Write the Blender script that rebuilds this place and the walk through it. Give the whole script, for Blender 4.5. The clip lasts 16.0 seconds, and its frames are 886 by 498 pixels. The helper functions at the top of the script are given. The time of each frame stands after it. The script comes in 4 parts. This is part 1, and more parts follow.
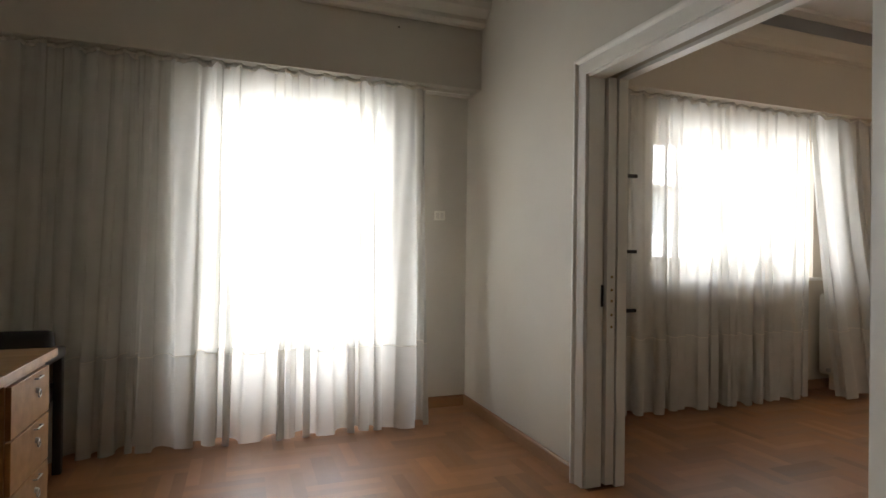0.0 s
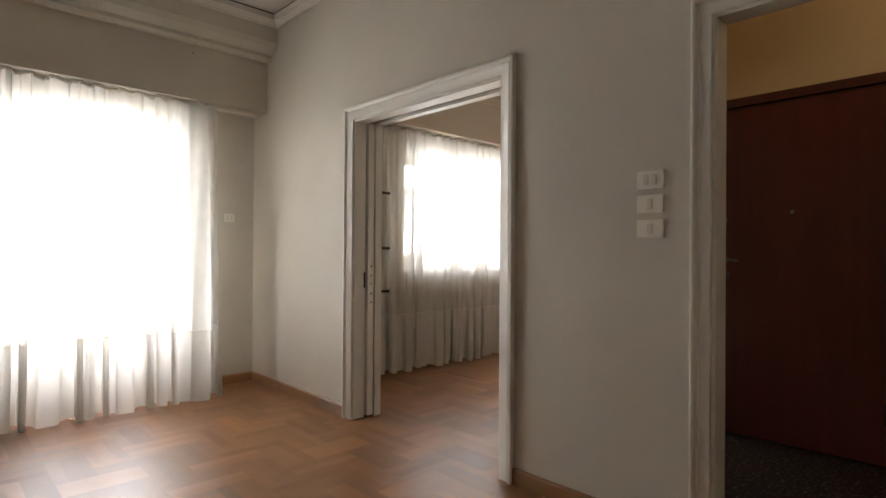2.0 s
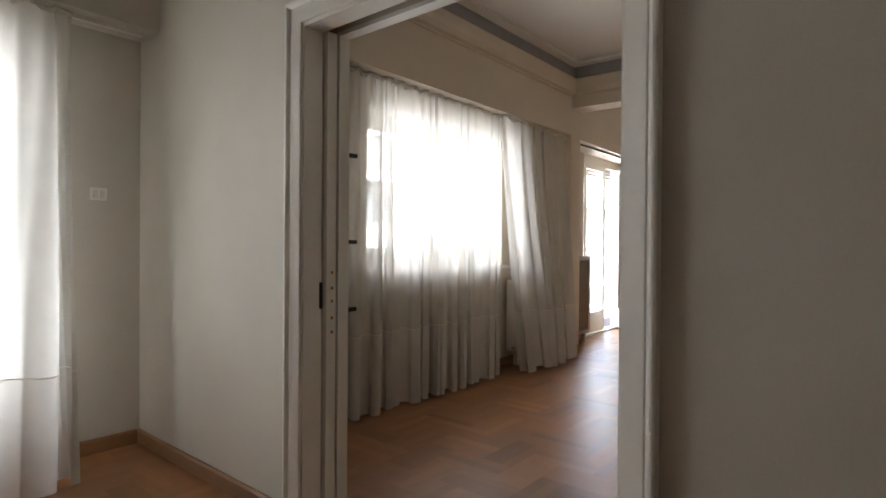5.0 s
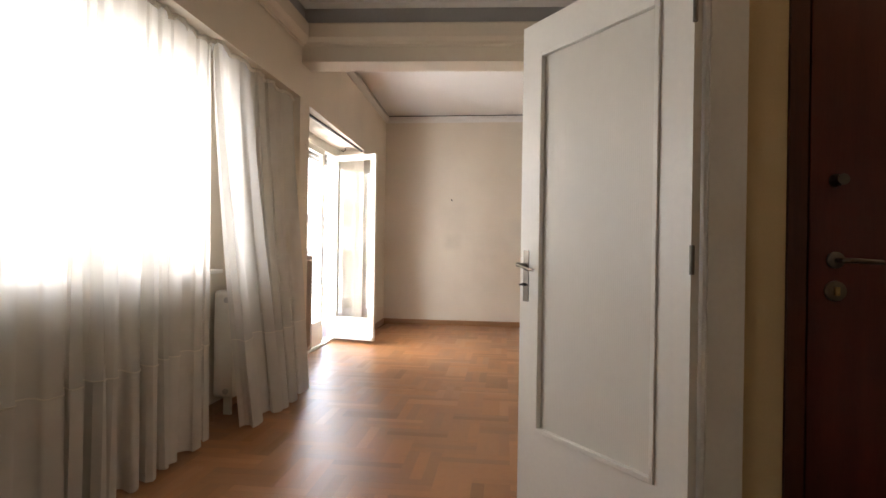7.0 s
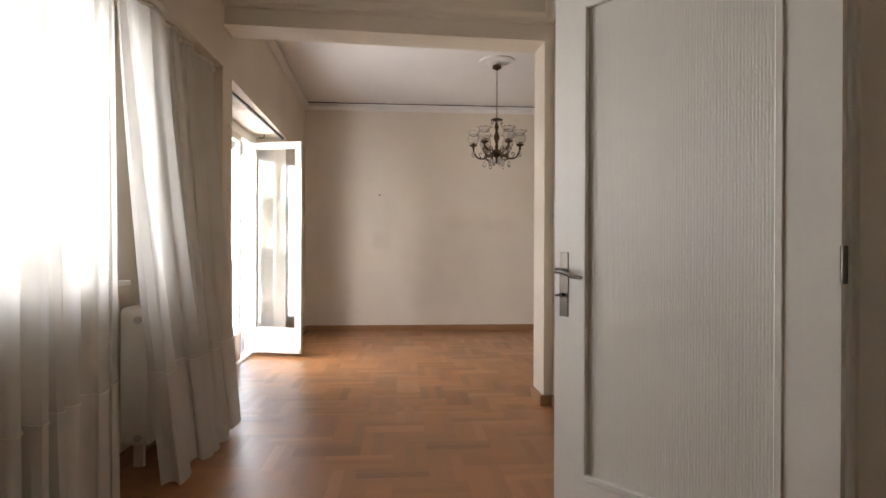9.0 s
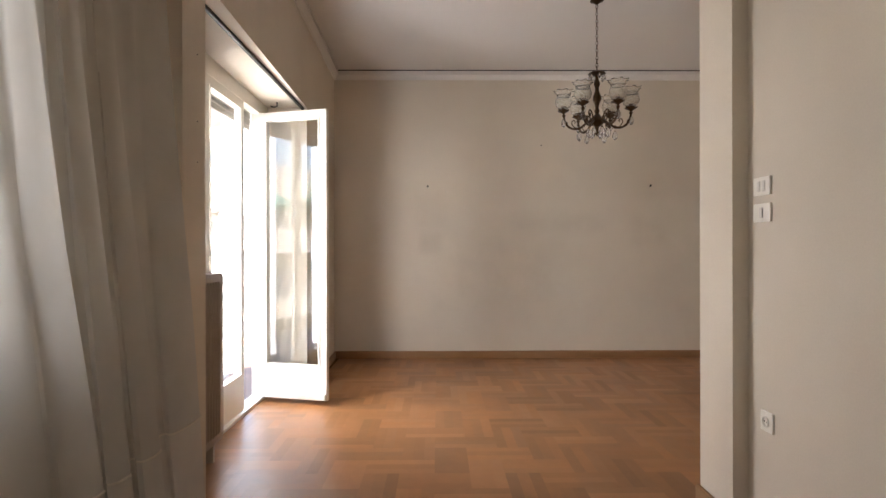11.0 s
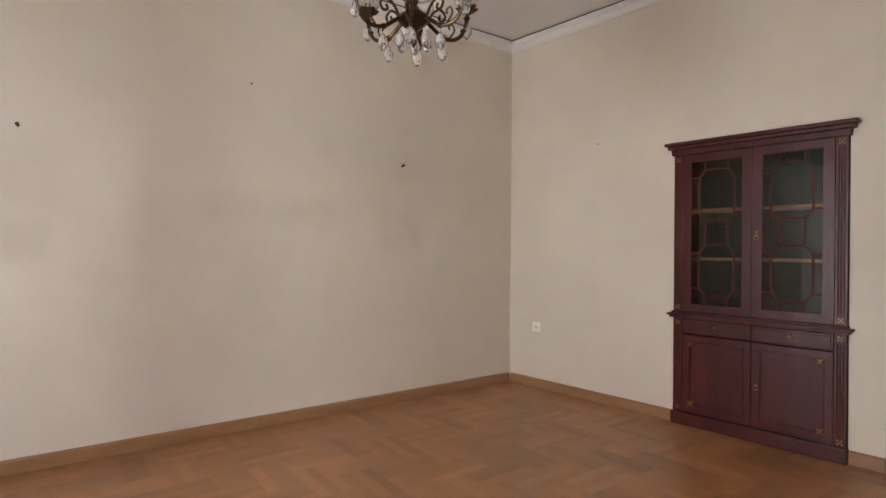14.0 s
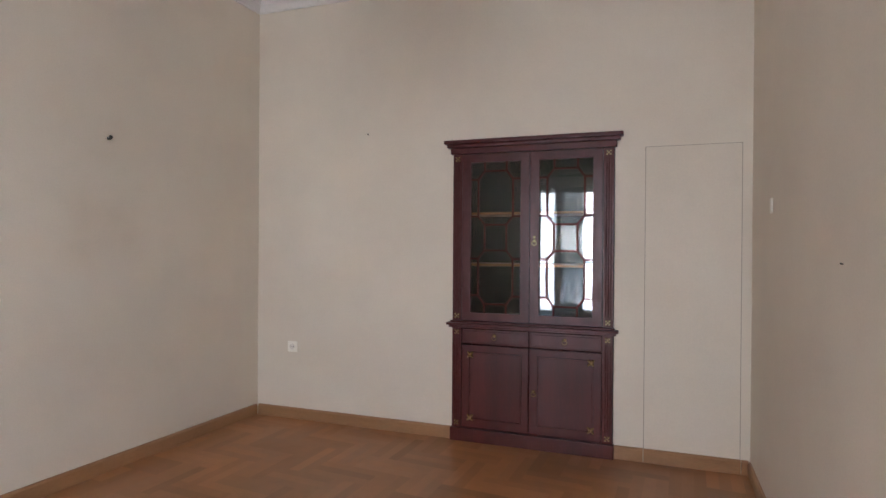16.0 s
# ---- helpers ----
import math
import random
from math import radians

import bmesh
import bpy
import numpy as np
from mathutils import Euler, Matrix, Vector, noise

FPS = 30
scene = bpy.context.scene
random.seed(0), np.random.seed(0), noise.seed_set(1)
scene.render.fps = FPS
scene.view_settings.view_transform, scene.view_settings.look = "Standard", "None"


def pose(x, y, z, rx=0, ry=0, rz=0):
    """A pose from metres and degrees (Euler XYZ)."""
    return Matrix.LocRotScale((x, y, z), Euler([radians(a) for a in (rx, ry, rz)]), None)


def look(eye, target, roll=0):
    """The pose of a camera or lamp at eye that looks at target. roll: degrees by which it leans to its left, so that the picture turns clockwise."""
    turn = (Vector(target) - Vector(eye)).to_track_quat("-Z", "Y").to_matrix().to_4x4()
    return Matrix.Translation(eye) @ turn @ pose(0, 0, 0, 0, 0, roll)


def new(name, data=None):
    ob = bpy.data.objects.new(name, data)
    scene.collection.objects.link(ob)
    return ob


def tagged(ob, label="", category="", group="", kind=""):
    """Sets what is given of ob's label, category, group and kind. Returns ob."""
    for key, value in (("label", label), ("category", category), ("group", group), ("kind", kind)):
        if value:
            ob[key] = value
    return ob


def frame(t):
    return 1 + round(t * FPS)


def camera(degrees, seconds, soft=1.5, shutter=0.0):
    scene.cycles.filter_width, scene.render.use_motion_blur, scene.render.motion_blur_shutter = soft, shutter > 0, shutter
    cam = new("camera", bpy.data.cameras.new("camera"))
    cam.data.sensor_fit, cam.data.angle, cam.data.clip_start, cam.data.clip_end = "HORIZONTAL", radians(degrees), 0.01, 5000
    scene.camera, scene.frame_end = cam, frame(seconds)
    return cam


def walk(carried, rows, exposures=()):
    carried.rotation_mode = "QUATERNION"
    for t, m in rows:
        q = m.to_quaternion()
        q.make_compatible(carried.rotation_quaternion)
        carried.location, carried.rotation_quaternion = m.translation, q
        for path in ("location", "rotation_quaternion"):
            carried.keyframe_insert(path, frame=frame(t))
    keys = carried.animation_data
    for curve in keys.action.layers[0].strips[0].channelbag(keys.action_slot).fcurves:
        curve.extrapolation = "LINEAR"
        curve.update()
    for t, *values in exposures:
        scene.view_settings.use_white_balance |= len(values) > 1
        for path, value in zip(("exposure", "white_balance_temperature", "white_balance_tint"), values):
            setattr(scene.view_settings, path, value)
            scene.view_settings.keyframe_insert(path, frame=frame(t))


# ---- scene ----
cam = camera(77.6, 16.0)
PATH = [
    (0, (-1.613, -3.901, 1.168), (-0.927, -2.023, 1.177), 0.7),
    (0.5, (-1.827, -4.143, 1.177), (-0.898, -2.373, 1.184), 0.8),
    (1, (-1.987, -4.387, 1.177), (-0.827, -2.757, 1.191), 0.7),
    (1.5, (-2.086, -4.596, 1.173), (-0.791, -3.072, 1.184), 0.5),
    (2, (-2.167, -4.742, 1.158), (-0.789, -3.293, 1.167), 0.4),
    (2.5, (-2.197, -4.831, 1.145), (-0.748, -3.452, 1.151), 0.5),
    (3, (-2.165, -4.771, 1.149), (-0.653, -3.462, 1.148), 0.5),
    (5.5, (-1.029, -3.053, 1.167), (0.525, -1.795, 1.147), 0.4),
    (6, (-0.716, -2.745, 1.149), (1.019, -1.75, 1.134), 0.5),
    (6.5, (-0.489, -2.513, 1.149), (1.428, -1.941, 1.143), 0.9),
    (7, (-0.262, -2.371, 1.133), (1.726, -2.15, 1.134), 0.9),
    (7.5, (-0.136, -2.205, 1.147), (1.862, -2.304, 1.157), 0.9),
    (8, (-0.046, -2.078, 1.176), (1.933, -2.363, 1.185), 0.8),
    (8.5, (0.084, -1.954, 1.15), (2.062, -2.253, 1.156), 0.6),
    (9, (0.281, -1.909, 1.149), (2.276, -2.053, 1.144), 0.2),
    (11.5, (2.437, -1.639, 1.188), (4.437, -1.656, 1.189), -0.1),
    (12, (2.924, -1.608, 1.183), (4.924, -1.639, 1.183), -0.0),
    (12.5, (3.317, -1.617, 1.183), (5.309, -1.796, 1.179), 0.1),
    (13, (3.687, -1.621, 1.193), (5.634, -2.081, 1.186), 0.3),
    (13.5, (3.97, -1.603, 1.244), (5.778, -2.459, 1.231), 0.6),
    (14, (4.185, -1.67, 1.227), (5.795, -2.857, 1.221), 0.4),
    (14.5, (4.381, -1.69, 1.267), (5.797, -3.102, 1.256), 0.4),
    (15, (4.478, -1.667, 1.256), (5.683, -3.263, 1.256), 0.5),
    (15.5, (4.626, -1.76, 1.251), (5.674, -3.463, 1.245), 0.3),
    (16, (4.939, -1.947, 1.275), (5.751, -3.775, 1.267), 0.4),
]
EXPOSURE = [(0, 4.38, 6450, 10), (1.0, 4.65, 6650, 11), (1.5, 4.72, 6750, 12), (3.2, 5.5, 6300, 12), (5.5, 4.3, 6300, 11), (7.5, 4.97, 6850, 15), (9, 4.58, 6550, 14),
            (11.5, 4.26, 6650, 15), (12.6, 4.05, 6150, 13), (13.5, 4.68, 6300, 14), (15, 4.77, 6050, 15), (16, 4.62, 5850, 14)]
walk(cam, [(t, look(e, a, r)) for t, e, a, r in PATH], EXPOSURE)
SKY, SUN, LAMP1, LAMP2, LAMP3, LAMP4 = 0.085, 3.0, 2.2, 1.18, 3.3, 0.12

# ---- world, sun, window light ----
world = bpy.data.worlds.new("world")
scene.world = world
world.use_nodes = True
_wn = world.node_tree.nodes
_sky = _wn.new("ShaderNodeTexSky")
_sky.sky_type = "NISHITA"
_sky.sun_disc = False
_sky.sun_elevation = radians(48)
_sky.sun_rotation = radians(229)
_sky.dust_density = 2.0
world.node_tree.links.new(_sky.outputs[0], _wn["Background"].inputs[0])
_wn["Background"].inputs[1].default_value = SKY

sun_data = bpy.data.lights.new("sun", "SUN")
sun_data.energy = SUN
sun_data.angle = radians(0.5)
sun_data.color = (1.0, 0.95, 0.87)
sun = new("sun", sun_data)
sun.matrix_world = look((14.0, -12.0, 22.0), (0, 0, 0))


def window_light(name, x, y, z, w, h, watts, spread=125, colour=(0.95, 0.97, 1.0), dx=0.0, dz=0.0):
    d = bpy.data.lights.new(name, "AREA")
    d.shape, d.size, d.size_y, d.energy, d.color = "RECTANGLE", w, h, watts, colour
    d.spread = radians(spread)
    ob = new(name, d)
    ob.matrix_world = look((x, y, z), (x + dx, y - 1, z + dz))
    return ob


window_light("daylight_study", -1.235, 0.12, 1.25, 1.10, 1.72, LAMP1, 125)
window_light("daylight_dining", 2.25, -0.315, 1.58, 1.757, 1.197, LAMP2, 135)
window_light("daylight_living", 5.335, -0.215, 1.24, 0.38, 1.84, LAMP3 * 0.7, 165, dx=0.6)
window_light("daylight_balcony_gap", 6.10, -0.12, 1.24, 0.32, 1.90, LAMP3 * 0.3, 165)
hall_data = bpy.data.lights.new("hall_light", "POINT")
hall_data.energy, hall_data.color, hall_data.shadow_soft_size = LAMP4, (1.0, 0.78, 0.55), 0.12
hall_light = new("hall_light", hall_data)
hall_light.location = (0.85, -4.55, 2.75)


# ---- materials ----
def material(name, colour, rough=0.6, metal=0.0, vary=0.12, scale=3.0, fine=60.0, bump=0.1, colour2=None, spec=0.5, stretch=(1, 1, 1), island=0.0, objvary=0.0, lo=0.3, hi=0.7):
    m = bpy.data.materials.new(name)
    m.use_nodes = True
    nt = m.node_tree
    n, l = nt.nodes, nt.links
    b = n["Principled BSDF"]
    b.inputs["Metallic"].default_value = metal
    b.inputs["Specular IOR Level"].default_value = spec
    co = n.new("ShaderNodeTexCoord")
    mp = n.new("ShaderNodeMapping")
    mp.inputs["Scale"].default_value = stretch
    l.new(co.outputs["Object"], mp.inputs[0])
    big = n.new("ShaderNodeTexNoise")
    big.inputs["Scale"].default_value, big.inputs["Detail"].default_value = scale, 5
    l.new(mp.outputs[0], big.inputs[0])
    small = n.new("ShaderNodeTexNoise")
    small.inputs["Scale"].default_value, small.inputs["Detail"].default_value = fine, 4
    l.new(mp.outputs[0], small.inputs[0])
    c2 = colour2 or tuple(c * (1 - 2 * vary) for c in colour)
    mix = n.new("ShaderNodeMix")
    mix.data_type = "RGBA"
    mix.inputs["A"].default_value, mix.inputs["B"].default_value = (*colour, 1), (*c2, 1)
    add = n.new("ShaderNodeMath")
    add.operation = "MULTIPLY_ADD"
    add.inputs[1].default_value, add.inputs[2].default_value = 0.35, 0.0
    l.new(small.outputs[0], add.inputs[0])
    s2 = n.new("ShaderNodeMath")
    s2.operation = "MULTIPLY_ADD"
    s2.inputs[1].default_value = 0.65
    l.new(big.outputs[0], s2.inputs[0])
    l.new(add.outputs[0], s2.inputs[2])
    ramp = n.new("ShaderNodeMapRange")
    ramp.inputs[1].default_value, ramp.inputs[2].default_value = lo, hi
    l.new(s2.outputs[0], ramp.inputs[0])
    l.new(ramp.outputs[0], mix.inputs["Factor"])
    out = mix.outputs["Result"]
    if island or objvary:
        if island:
            at_ = n.new("ShaderNodeAttribute")
            at_.attribute_name = "tone"
            src = at_.outputs["Fac"]
        else:
            src = n.new("ShaderNodeObjectInfo").outputs["Random"]
        hsv = n.new("ShaderNodeHueSaturation")
        mr = n.new("ShaderNodeMapRange")
        a = island or objvary
        mr.inputs[3].default_value, mr.inputs[4].default_value = 1 - a, 1 + a
        l.new(src, mr.inputs[0])
        l.new(mr.outputs[0], hsv.inputs["Value"])
        l.new(out, hsv.inputs["Color"])
        out = hsv.outputs[0]
    l.new(out, b.inputs["Base Color"])
    rr = n.new("ShaderNodeMapRange")
    rr.inputs[3].default_value, rr.inputs[4].default_value = max(rough - 0.08, 0.02), min(rough + 0.1, 1)
    l.new(s2.outputs[0], rr.inputs[0])
    l.new(rr.outputs[0], b.inputs["Roughness"])
    bp = n.new("ShaderNodeBump")
    bp.inputs["Strength"].default_value, bp.inputs["Distance"].default_value = bump, 0.004
    l.new(s2.outputs[0], bp.inputs["Height"])
    l.new(bp.outputs[0], b.inputs["Normal"])
    return m


def cloth(name, colour, see, pass_on):
    """Thin woven cloth: part open weave, part light shining through, part scattered."""
    m = bpy.data.materials.new(name)
    m.use_nodes = True
    n, l = m.node_tree.nodes, m.node_tree.links
    n.remove(n["Principled BSDF"])
    out = n["Material Output"]
    d, t, c = n.new("ShaderNodeBsdfDiffuse"), n.new("ShaderNodeBsdfTranslucent"), n.new("ShaderNodeBsdfTransparent")
    co = n.new("ShaderNodeTexCoord")
    w = n.new("ShaderNodeTexNoise")
    w.inputs["Scale"].default_value = 9
    l.new(co.outputs["Object"], w.inputs[0])
    mx = n.new("ShaderNodeMix")
    mx.data_type = "RGBA"
    mx.inputs["A"].default_value, mx.inputs["B"].default_value = (*colour, 1), (*[v * 0.86 for v in colour], 1)
    l.new(w.outputs[0], mx.inputs["Factor"])
    l.new(mx.outputs["Result"], d.inputs[0])
    l.new(mx.outputs["Result"], t.inputs[0])
    a, b = n.new("ShaderNodeMixShader"), n.new("ShaderNodeMixShader")
    a.inputs[0].default_value, b.inputs[0].default_value = pass_on, see
    l.new(d.outputs[0], a.inputs[1])
    l.new(t.outputs[0], a.inputs[2])
    l.new(a.outputs[0], b.inputs[1])
    l.new(c.outputs[0], b.inputs[2])
    l.new(b.outputs[0], out.inputs[0])
    return m


def glass(name, tint=(0.97, 0.985, 0.98), rough=0.0):
    m = bpy.data.materials.new(name)
    m.use_nodes = True
    b = m.node_tree.nodes["Principled BSDF"]
    b.inputs["Base Color"].default_value = (*tint, 1)
    b.inputs["Roughness"].default_value = rough
    b.inputs["Transmission Weight"].default_value = 1.0
    b.inputs["IOR"].default_value = 1.5
    return m


M_STUDY = material("study_wall_paint", (0.66, 0.615, 0.53), 0.6, vary=0.07, scale=1.3, fine=140, bump=0.12)
M_WALL = material("wall_paint", (0.70, 0.615, 0.495), 0.6, vary=0.07, scale=1.3, fine=140, bump=0.12)
M_HALL = material("hall_paint", (0.72, 0.55, 0.30), 0.75, vary=0.05, scale=1.3, fine=140, bump=0.12)
M_CEIL = material("ceiling_paint", (0.72, 0.685, 0.635), 0.85, vary=0.03, scale=1.5, fine=120, bump=0.08)
M_GREY = material("cove_paint", (0.33, 0.32, 0.31), 0.8, vary=0.05)
M_WHITE = material("gloss_white_paint", (0.87, 0.84, 0.77), 0.35, vary=0.04, scale=2, fine=50, bump=0.03)
M_OFFW = material("old_white_enamel", (0.84, 0.80, 0.71), 0.36, vary=0.05, scale=3, fine=50, bump=0.05)
M_PARQS = material("parquet_oak", (0.385, 0.172, 0.065), 0.28, vary=0.12, scale=2.2, fine=14, bump=0.0, island=0.30)


def plank_sheen(m):
    """Unequal wear of the varnish: each strip shines a little differently, with broad dull patches."""
    n, l = m.node_tree.nodes, m.node_tree.links
    b = n["Principled BSDF"]
    for q in [q for q in l if q.to_socket.name in ("Roughness", "Normal") and q.to_node == b]:
        l.remove(q)
    b.inputs["Specular IOR Level"].default_value = 0.7
    tone = n.new("ShaderNodeAttribute")
    tone.attribute_name = "tone"
    mul, fr, mr = n.new("ShaderNodeMath"), n.new("ShaderNodeMath"), n.new("ShaderNodeMapRange")
    mul.operation, fr.operation = "MULTIPLY", "FRACT"
    mul.inputs[1].default_value = 37.0
    mr.inputs[3].default_value, mr.inputs[4].default_value = 0.29, 0.36
    wear, add = n.new("ShaderNodeTexNoise"), n.new("ShaderNodeMath")
    wear.inputs["Scale"].default_value, wear.inputs["Detail"].default_value = 1.6, 3
    add.operation = "MULTIPLY_ADD"
    add.inputs[1].default_value = 0.08
    l.new(n["Texture Coordinate"].outputs["Object"], wear.inputs[0])
    l.new(tone.outputs["Fac"], mul.inputs[0])
    l.new(mul.outputs[0], fr.inputs[0])
    l.new(fr.outputs[0], mr.inputs[0])
    l.new(wear.outputs[0], add.inputs[0])
    l.new(mr.outputs[0], add.inputs[2])
    l.new(add.outputs[0], b.inputs["Roughness"])


plank_sheen(M_PARQS)
M_SUB = material("floor_bed", (0.16, 0.07, 0.028), 0.6)
M_BASE = material("baseboard_wood", (0.36, 0.19, 0.085), 0.35, vary=0.15, scale=3, fine=40, stretch=(1, 1, 4))
M_TERR = material("terrazzo", (0.02, 0.018, 0.018), 0.3, vary=0.0, scale=45, fine=110, bump=0.02, colour2=(0.30, 0.25, 0.20), lo=0.53, hi=0.60)
M_MAHOG = material("mahogany_door", (0.125, 0.025, 0.015), 0.35, vary=0.22, scale=2.5, fine=30, bump=0.05, stretch=(6, 6, 0.5))
M_MAHOGD = material("mahogany_frame", (0.10, 0.028, 0.014), 0.37, vary=0.2, scale=3, fine=30, stretch=(5, 5, 0.5))
M_BRICK = material("glazed_brick", (0.12, 0.026, 0.020), 0.4, vary=0.12, scale=14, fine=90, bump=0.2, objvary=0.18)
M_MORTAR = material("mortar", (0.74, 0.60, 0.52), 0.9, vary=0.1, scale=20, fine=120)
M_CHERRY = material("cabinet_mahogany", (0.088, 0.016, 0.012), 0.35, spec=0.3, vary=0.25, scale=2.5, fine=30, bump=0.04, stretch=(5, 5, 0.5))
M_INTER = material("cabinet_lining", (0.03, 0.058, 0.052), 0.7, vary=0.12)
M_BRASS = material("aged_brass", (0.50, 0.36, 0.16), 0.32, metal=1.0, vary=0.25, scale=40, fine=150)
M_BRONZE = material("dark_bronze", (0.105, 0.066, 0.036), 0.34, metal=1.0, vary=0.25, scale=30, fine=150)
M_STEEL = material("satin_steel", (0.52, 0.50, 0.47), 0.3, metal=1.0, vary=0.1, scale=40, fine=150)
M_IRON = material("dark_iron", (0.05, 0.045, 0.04), 0.5, metal=0.6, vary=0.2, scale=40)
M_PLAST = material("ivory_plastic", (0.85, 0.81, 0.71), 0.35, vary=0.03, scale=10)
# near-black colour that stands in for the shade inside gaps and holes
M_SHADOW = material("dark_gap", (0.02, 0.018, 0.016), 0.8, vary=0.1)
M_DESK = material("teak_veneer", (0.43, 0.225, 0.085), 0.35, vary=0.2, scale=3, fine=40, stretch=(1, 6, 6))
M_CHAIR = material("dark_leather", (0.03, 0.026, 0.024), 0.4, vary=0.15, scale=8, fine=80)
# cream enamel darkened to brown: the backlit radiator's shade is in the colour
M_RADSHADED = material("radiator_enamel_shaded", (0.42, 0.35, 0.285), 0.4, vary=0.05, scale=4)
M_LOCK = material("dull_nickel", (0.21, 0.185, 0.155), 0.34, metal=1.0, vary=0.12, scale=40, fine=150)
M_RAD = material("radiator_enamel", (0.74, 0.70, 0.62), 0.3, vary=0.04, scale=4)
M_CLOTH = cloth("sheer_curtain", (0.82, 0.80, 0.75), 0.24, 0.55)
M_HEM = cloth("sheer_curtain_hem", (0.76, 0.73, 0.68), 0.10, 0.38)
M_CORD = cloth("curtain_tape", (0.8, 0.76, 0.68), 0.0, 0.3)
M_GLASS = glass("window_glass")
M_RIB = material("ribbed_glass", (0.80, 0.765, 0.69), 0.36, vary=0.03, scale=2, fine=20, bump=0.008)
M_RIB.node_tree.nodes["Principled BSDF"].inputs["Transmission Weight"].default_value = 0.0
M_FROST = glass("etched_glass", (0.97, 0.955, 0.91), 0.10)
M_FROST.node_tree.nodes["Principled BSDF"].inputs["Transmission Weight"].default_value = 0.91
M_CRYST = glass("crystal", (1.0, 1.0, 0.99), 0.02)
M_CRYST.node_tree.nodes["Principled BSDF"].inputs["Transmission Weight"].default_value = 0.88
M_STUCCO = material("stucco", (0.60, 0.585, 0.56), 0.9, vary=0.08, scale=2, fine=60, bump=0.2)
M_STUCCO2 = material("stucco_cream", (0.64, 0.60, 0.53), 0.9, vary=0.08, scale=2, fine=60, bump=0.2)
M_AWN = material("green_awning", (0.07, 0.23, 0.20), 0.8, vary=0.12, scale=6)
M_SHUT = material("shutter_slat", (0.30, 0.27, 0.23), 0.5, vary=0.1, scale=5)
M_TILE = material("balcony_terrazzo", (0.45, 0.43, 0.40), 0.5, vary=0.0, scale=60, fine=140, colour2=(0.25, 0.23, 0.21))
M_RAIL = material("railing_paint", (0.55, 0.56, 0.55), 0.4, vary=0.08)
M_ASPH = material("asphalt", (0.05, 0.05, 0.05), 0.9, vary=0.15, scale=4, fine=120)



def stained(base, name, marks):
    """A copy of a wall paint with soft-edged rectangular ghosts of pictures: (y, z, half width, half height, soft, factor)."""
    m = base.copy()
    m.name = name
    n, l = m.node_tree.nodes, m.node_tree.links
    b = n["Principled BSDF"]
    out = b.inputs["Base Color"].links[0].from_socket
    sep = n.new("ShaderNodeSeparateXYZ")
    l.new(n["Texture Coordinate"].outputs["Object"], sep.inputs[0])
    wob = n.new("ShaderNodeTexNoise")
    wob.inputs["Scale"].default_value = 5
    l.new(n["Texture Coordinate"].outputs["Object"], wob.inputs[0])
    for y, z, hy, hz, soft, fac in marks:
        got = []
        for s, c, h in ((1, y, hy), (2, z, hz)):
            d = n.new("ShaderNodeMath")
            d.operation = "SUBTRACT"
            d.inputs[1].default_value = c
            l.new(sep.outputs[s], d.inputs[0])
            a = n.new("ShaderNodeMath")
            a.operation = "ABSOLUTE"
            l.new(d.outputs[0], a.inputs[0])
            r = n.new("ShaderNodeMapRange")
            r.interpolation_type = "SMOOTHSTEP"
            r.inputs[1].default_value, r.inputs[2].default_value = h + soft, h - soft
            l.new(a.outputs[0], r.inputs[0])
            got.append(r)
        p = n.new("ShaderNodeMath")
        p.operation = "MULTIPLY"
        l.new(got[0].outputs[0], p.inputs[0])
        l.new(got[1].outputs[0], p.inputs[1])
        w = n.new("ShaderNodeMath")
        w.operation = "MULTIPLY"
        l.new(p.outputs[0], w.inputs[0])
        l.new(wob.outputs[0], w.inputs[1])
        mx = n.new("ShaderNodeMix")
        mx.data_type = "RGBA"
        mx.blend_type = "MULTIPLY"
        mx.inputs["B"].default_value = (fac, fac * 0.99, fac * 0.97, 1)
        l.new(w.outputs[0], mx.inputs["Factor"])
        l.new(out, mx.inputs["A"])
        out = mx.outputs["Result"]
    l.new(out, b.inputs["Base Color"])
    return m


M_WALLE = stained(M_WALL, "wall_paint_marked", ((-1.61, 1.25, 0.12, 0.11, 0.06, 0.84), (-4.0, 1.38, 0.21, 0.19, 0.12, 0.87), (-2.95, 1.48, 0.50, 0.10, 0.10, 0.88), (-4.0, 1.86, 0.12, 0.14, 0.10, 0.91), (-2.4, 0.9, 0.7, 0.35, 0.25, 0.88), (-1.6, 1.62, 0.16, 0.2, 0.10, 0.91)))
M_SEAM = material("seam_line", (0.42, 0.36, 0.28), 0.8)

# ---- mesh helpers ----
def box(bm, x0, y0, z0, x1, y1, z1):
    v = [bm.verts.new(p) for p in ((x0, y0, z0), (x1, y0, z0), (x1, y1, z0), (x0, y1, z0), (x0, y0, z1), (x1, y0, z1), (x1, y1, z1), (x0, y1, z1))]
    fs = [bm.faces.new([v[i] for i in q]) for q in ((3, 2, 1, 0), (4, 5, 6, 7), (0, 1, 5, 4), (1, 2, 6, 5), (2, 3, 7, 6), (3, 0, 4, 7))]
    return v, fs


def bbox(x0, y0, z0, x1, y1, z1, bevel=0.0, seg=2):
    bm = bmesh.new()
    box(bm, x0, y0, z0, x1, y1, z1)
    if bevel:
        bmesh.ops.bevel(bm, geom=bm.edges[:], offset=bevel, segments=seg, affect="EDGES", profile=0.6)
    return bm


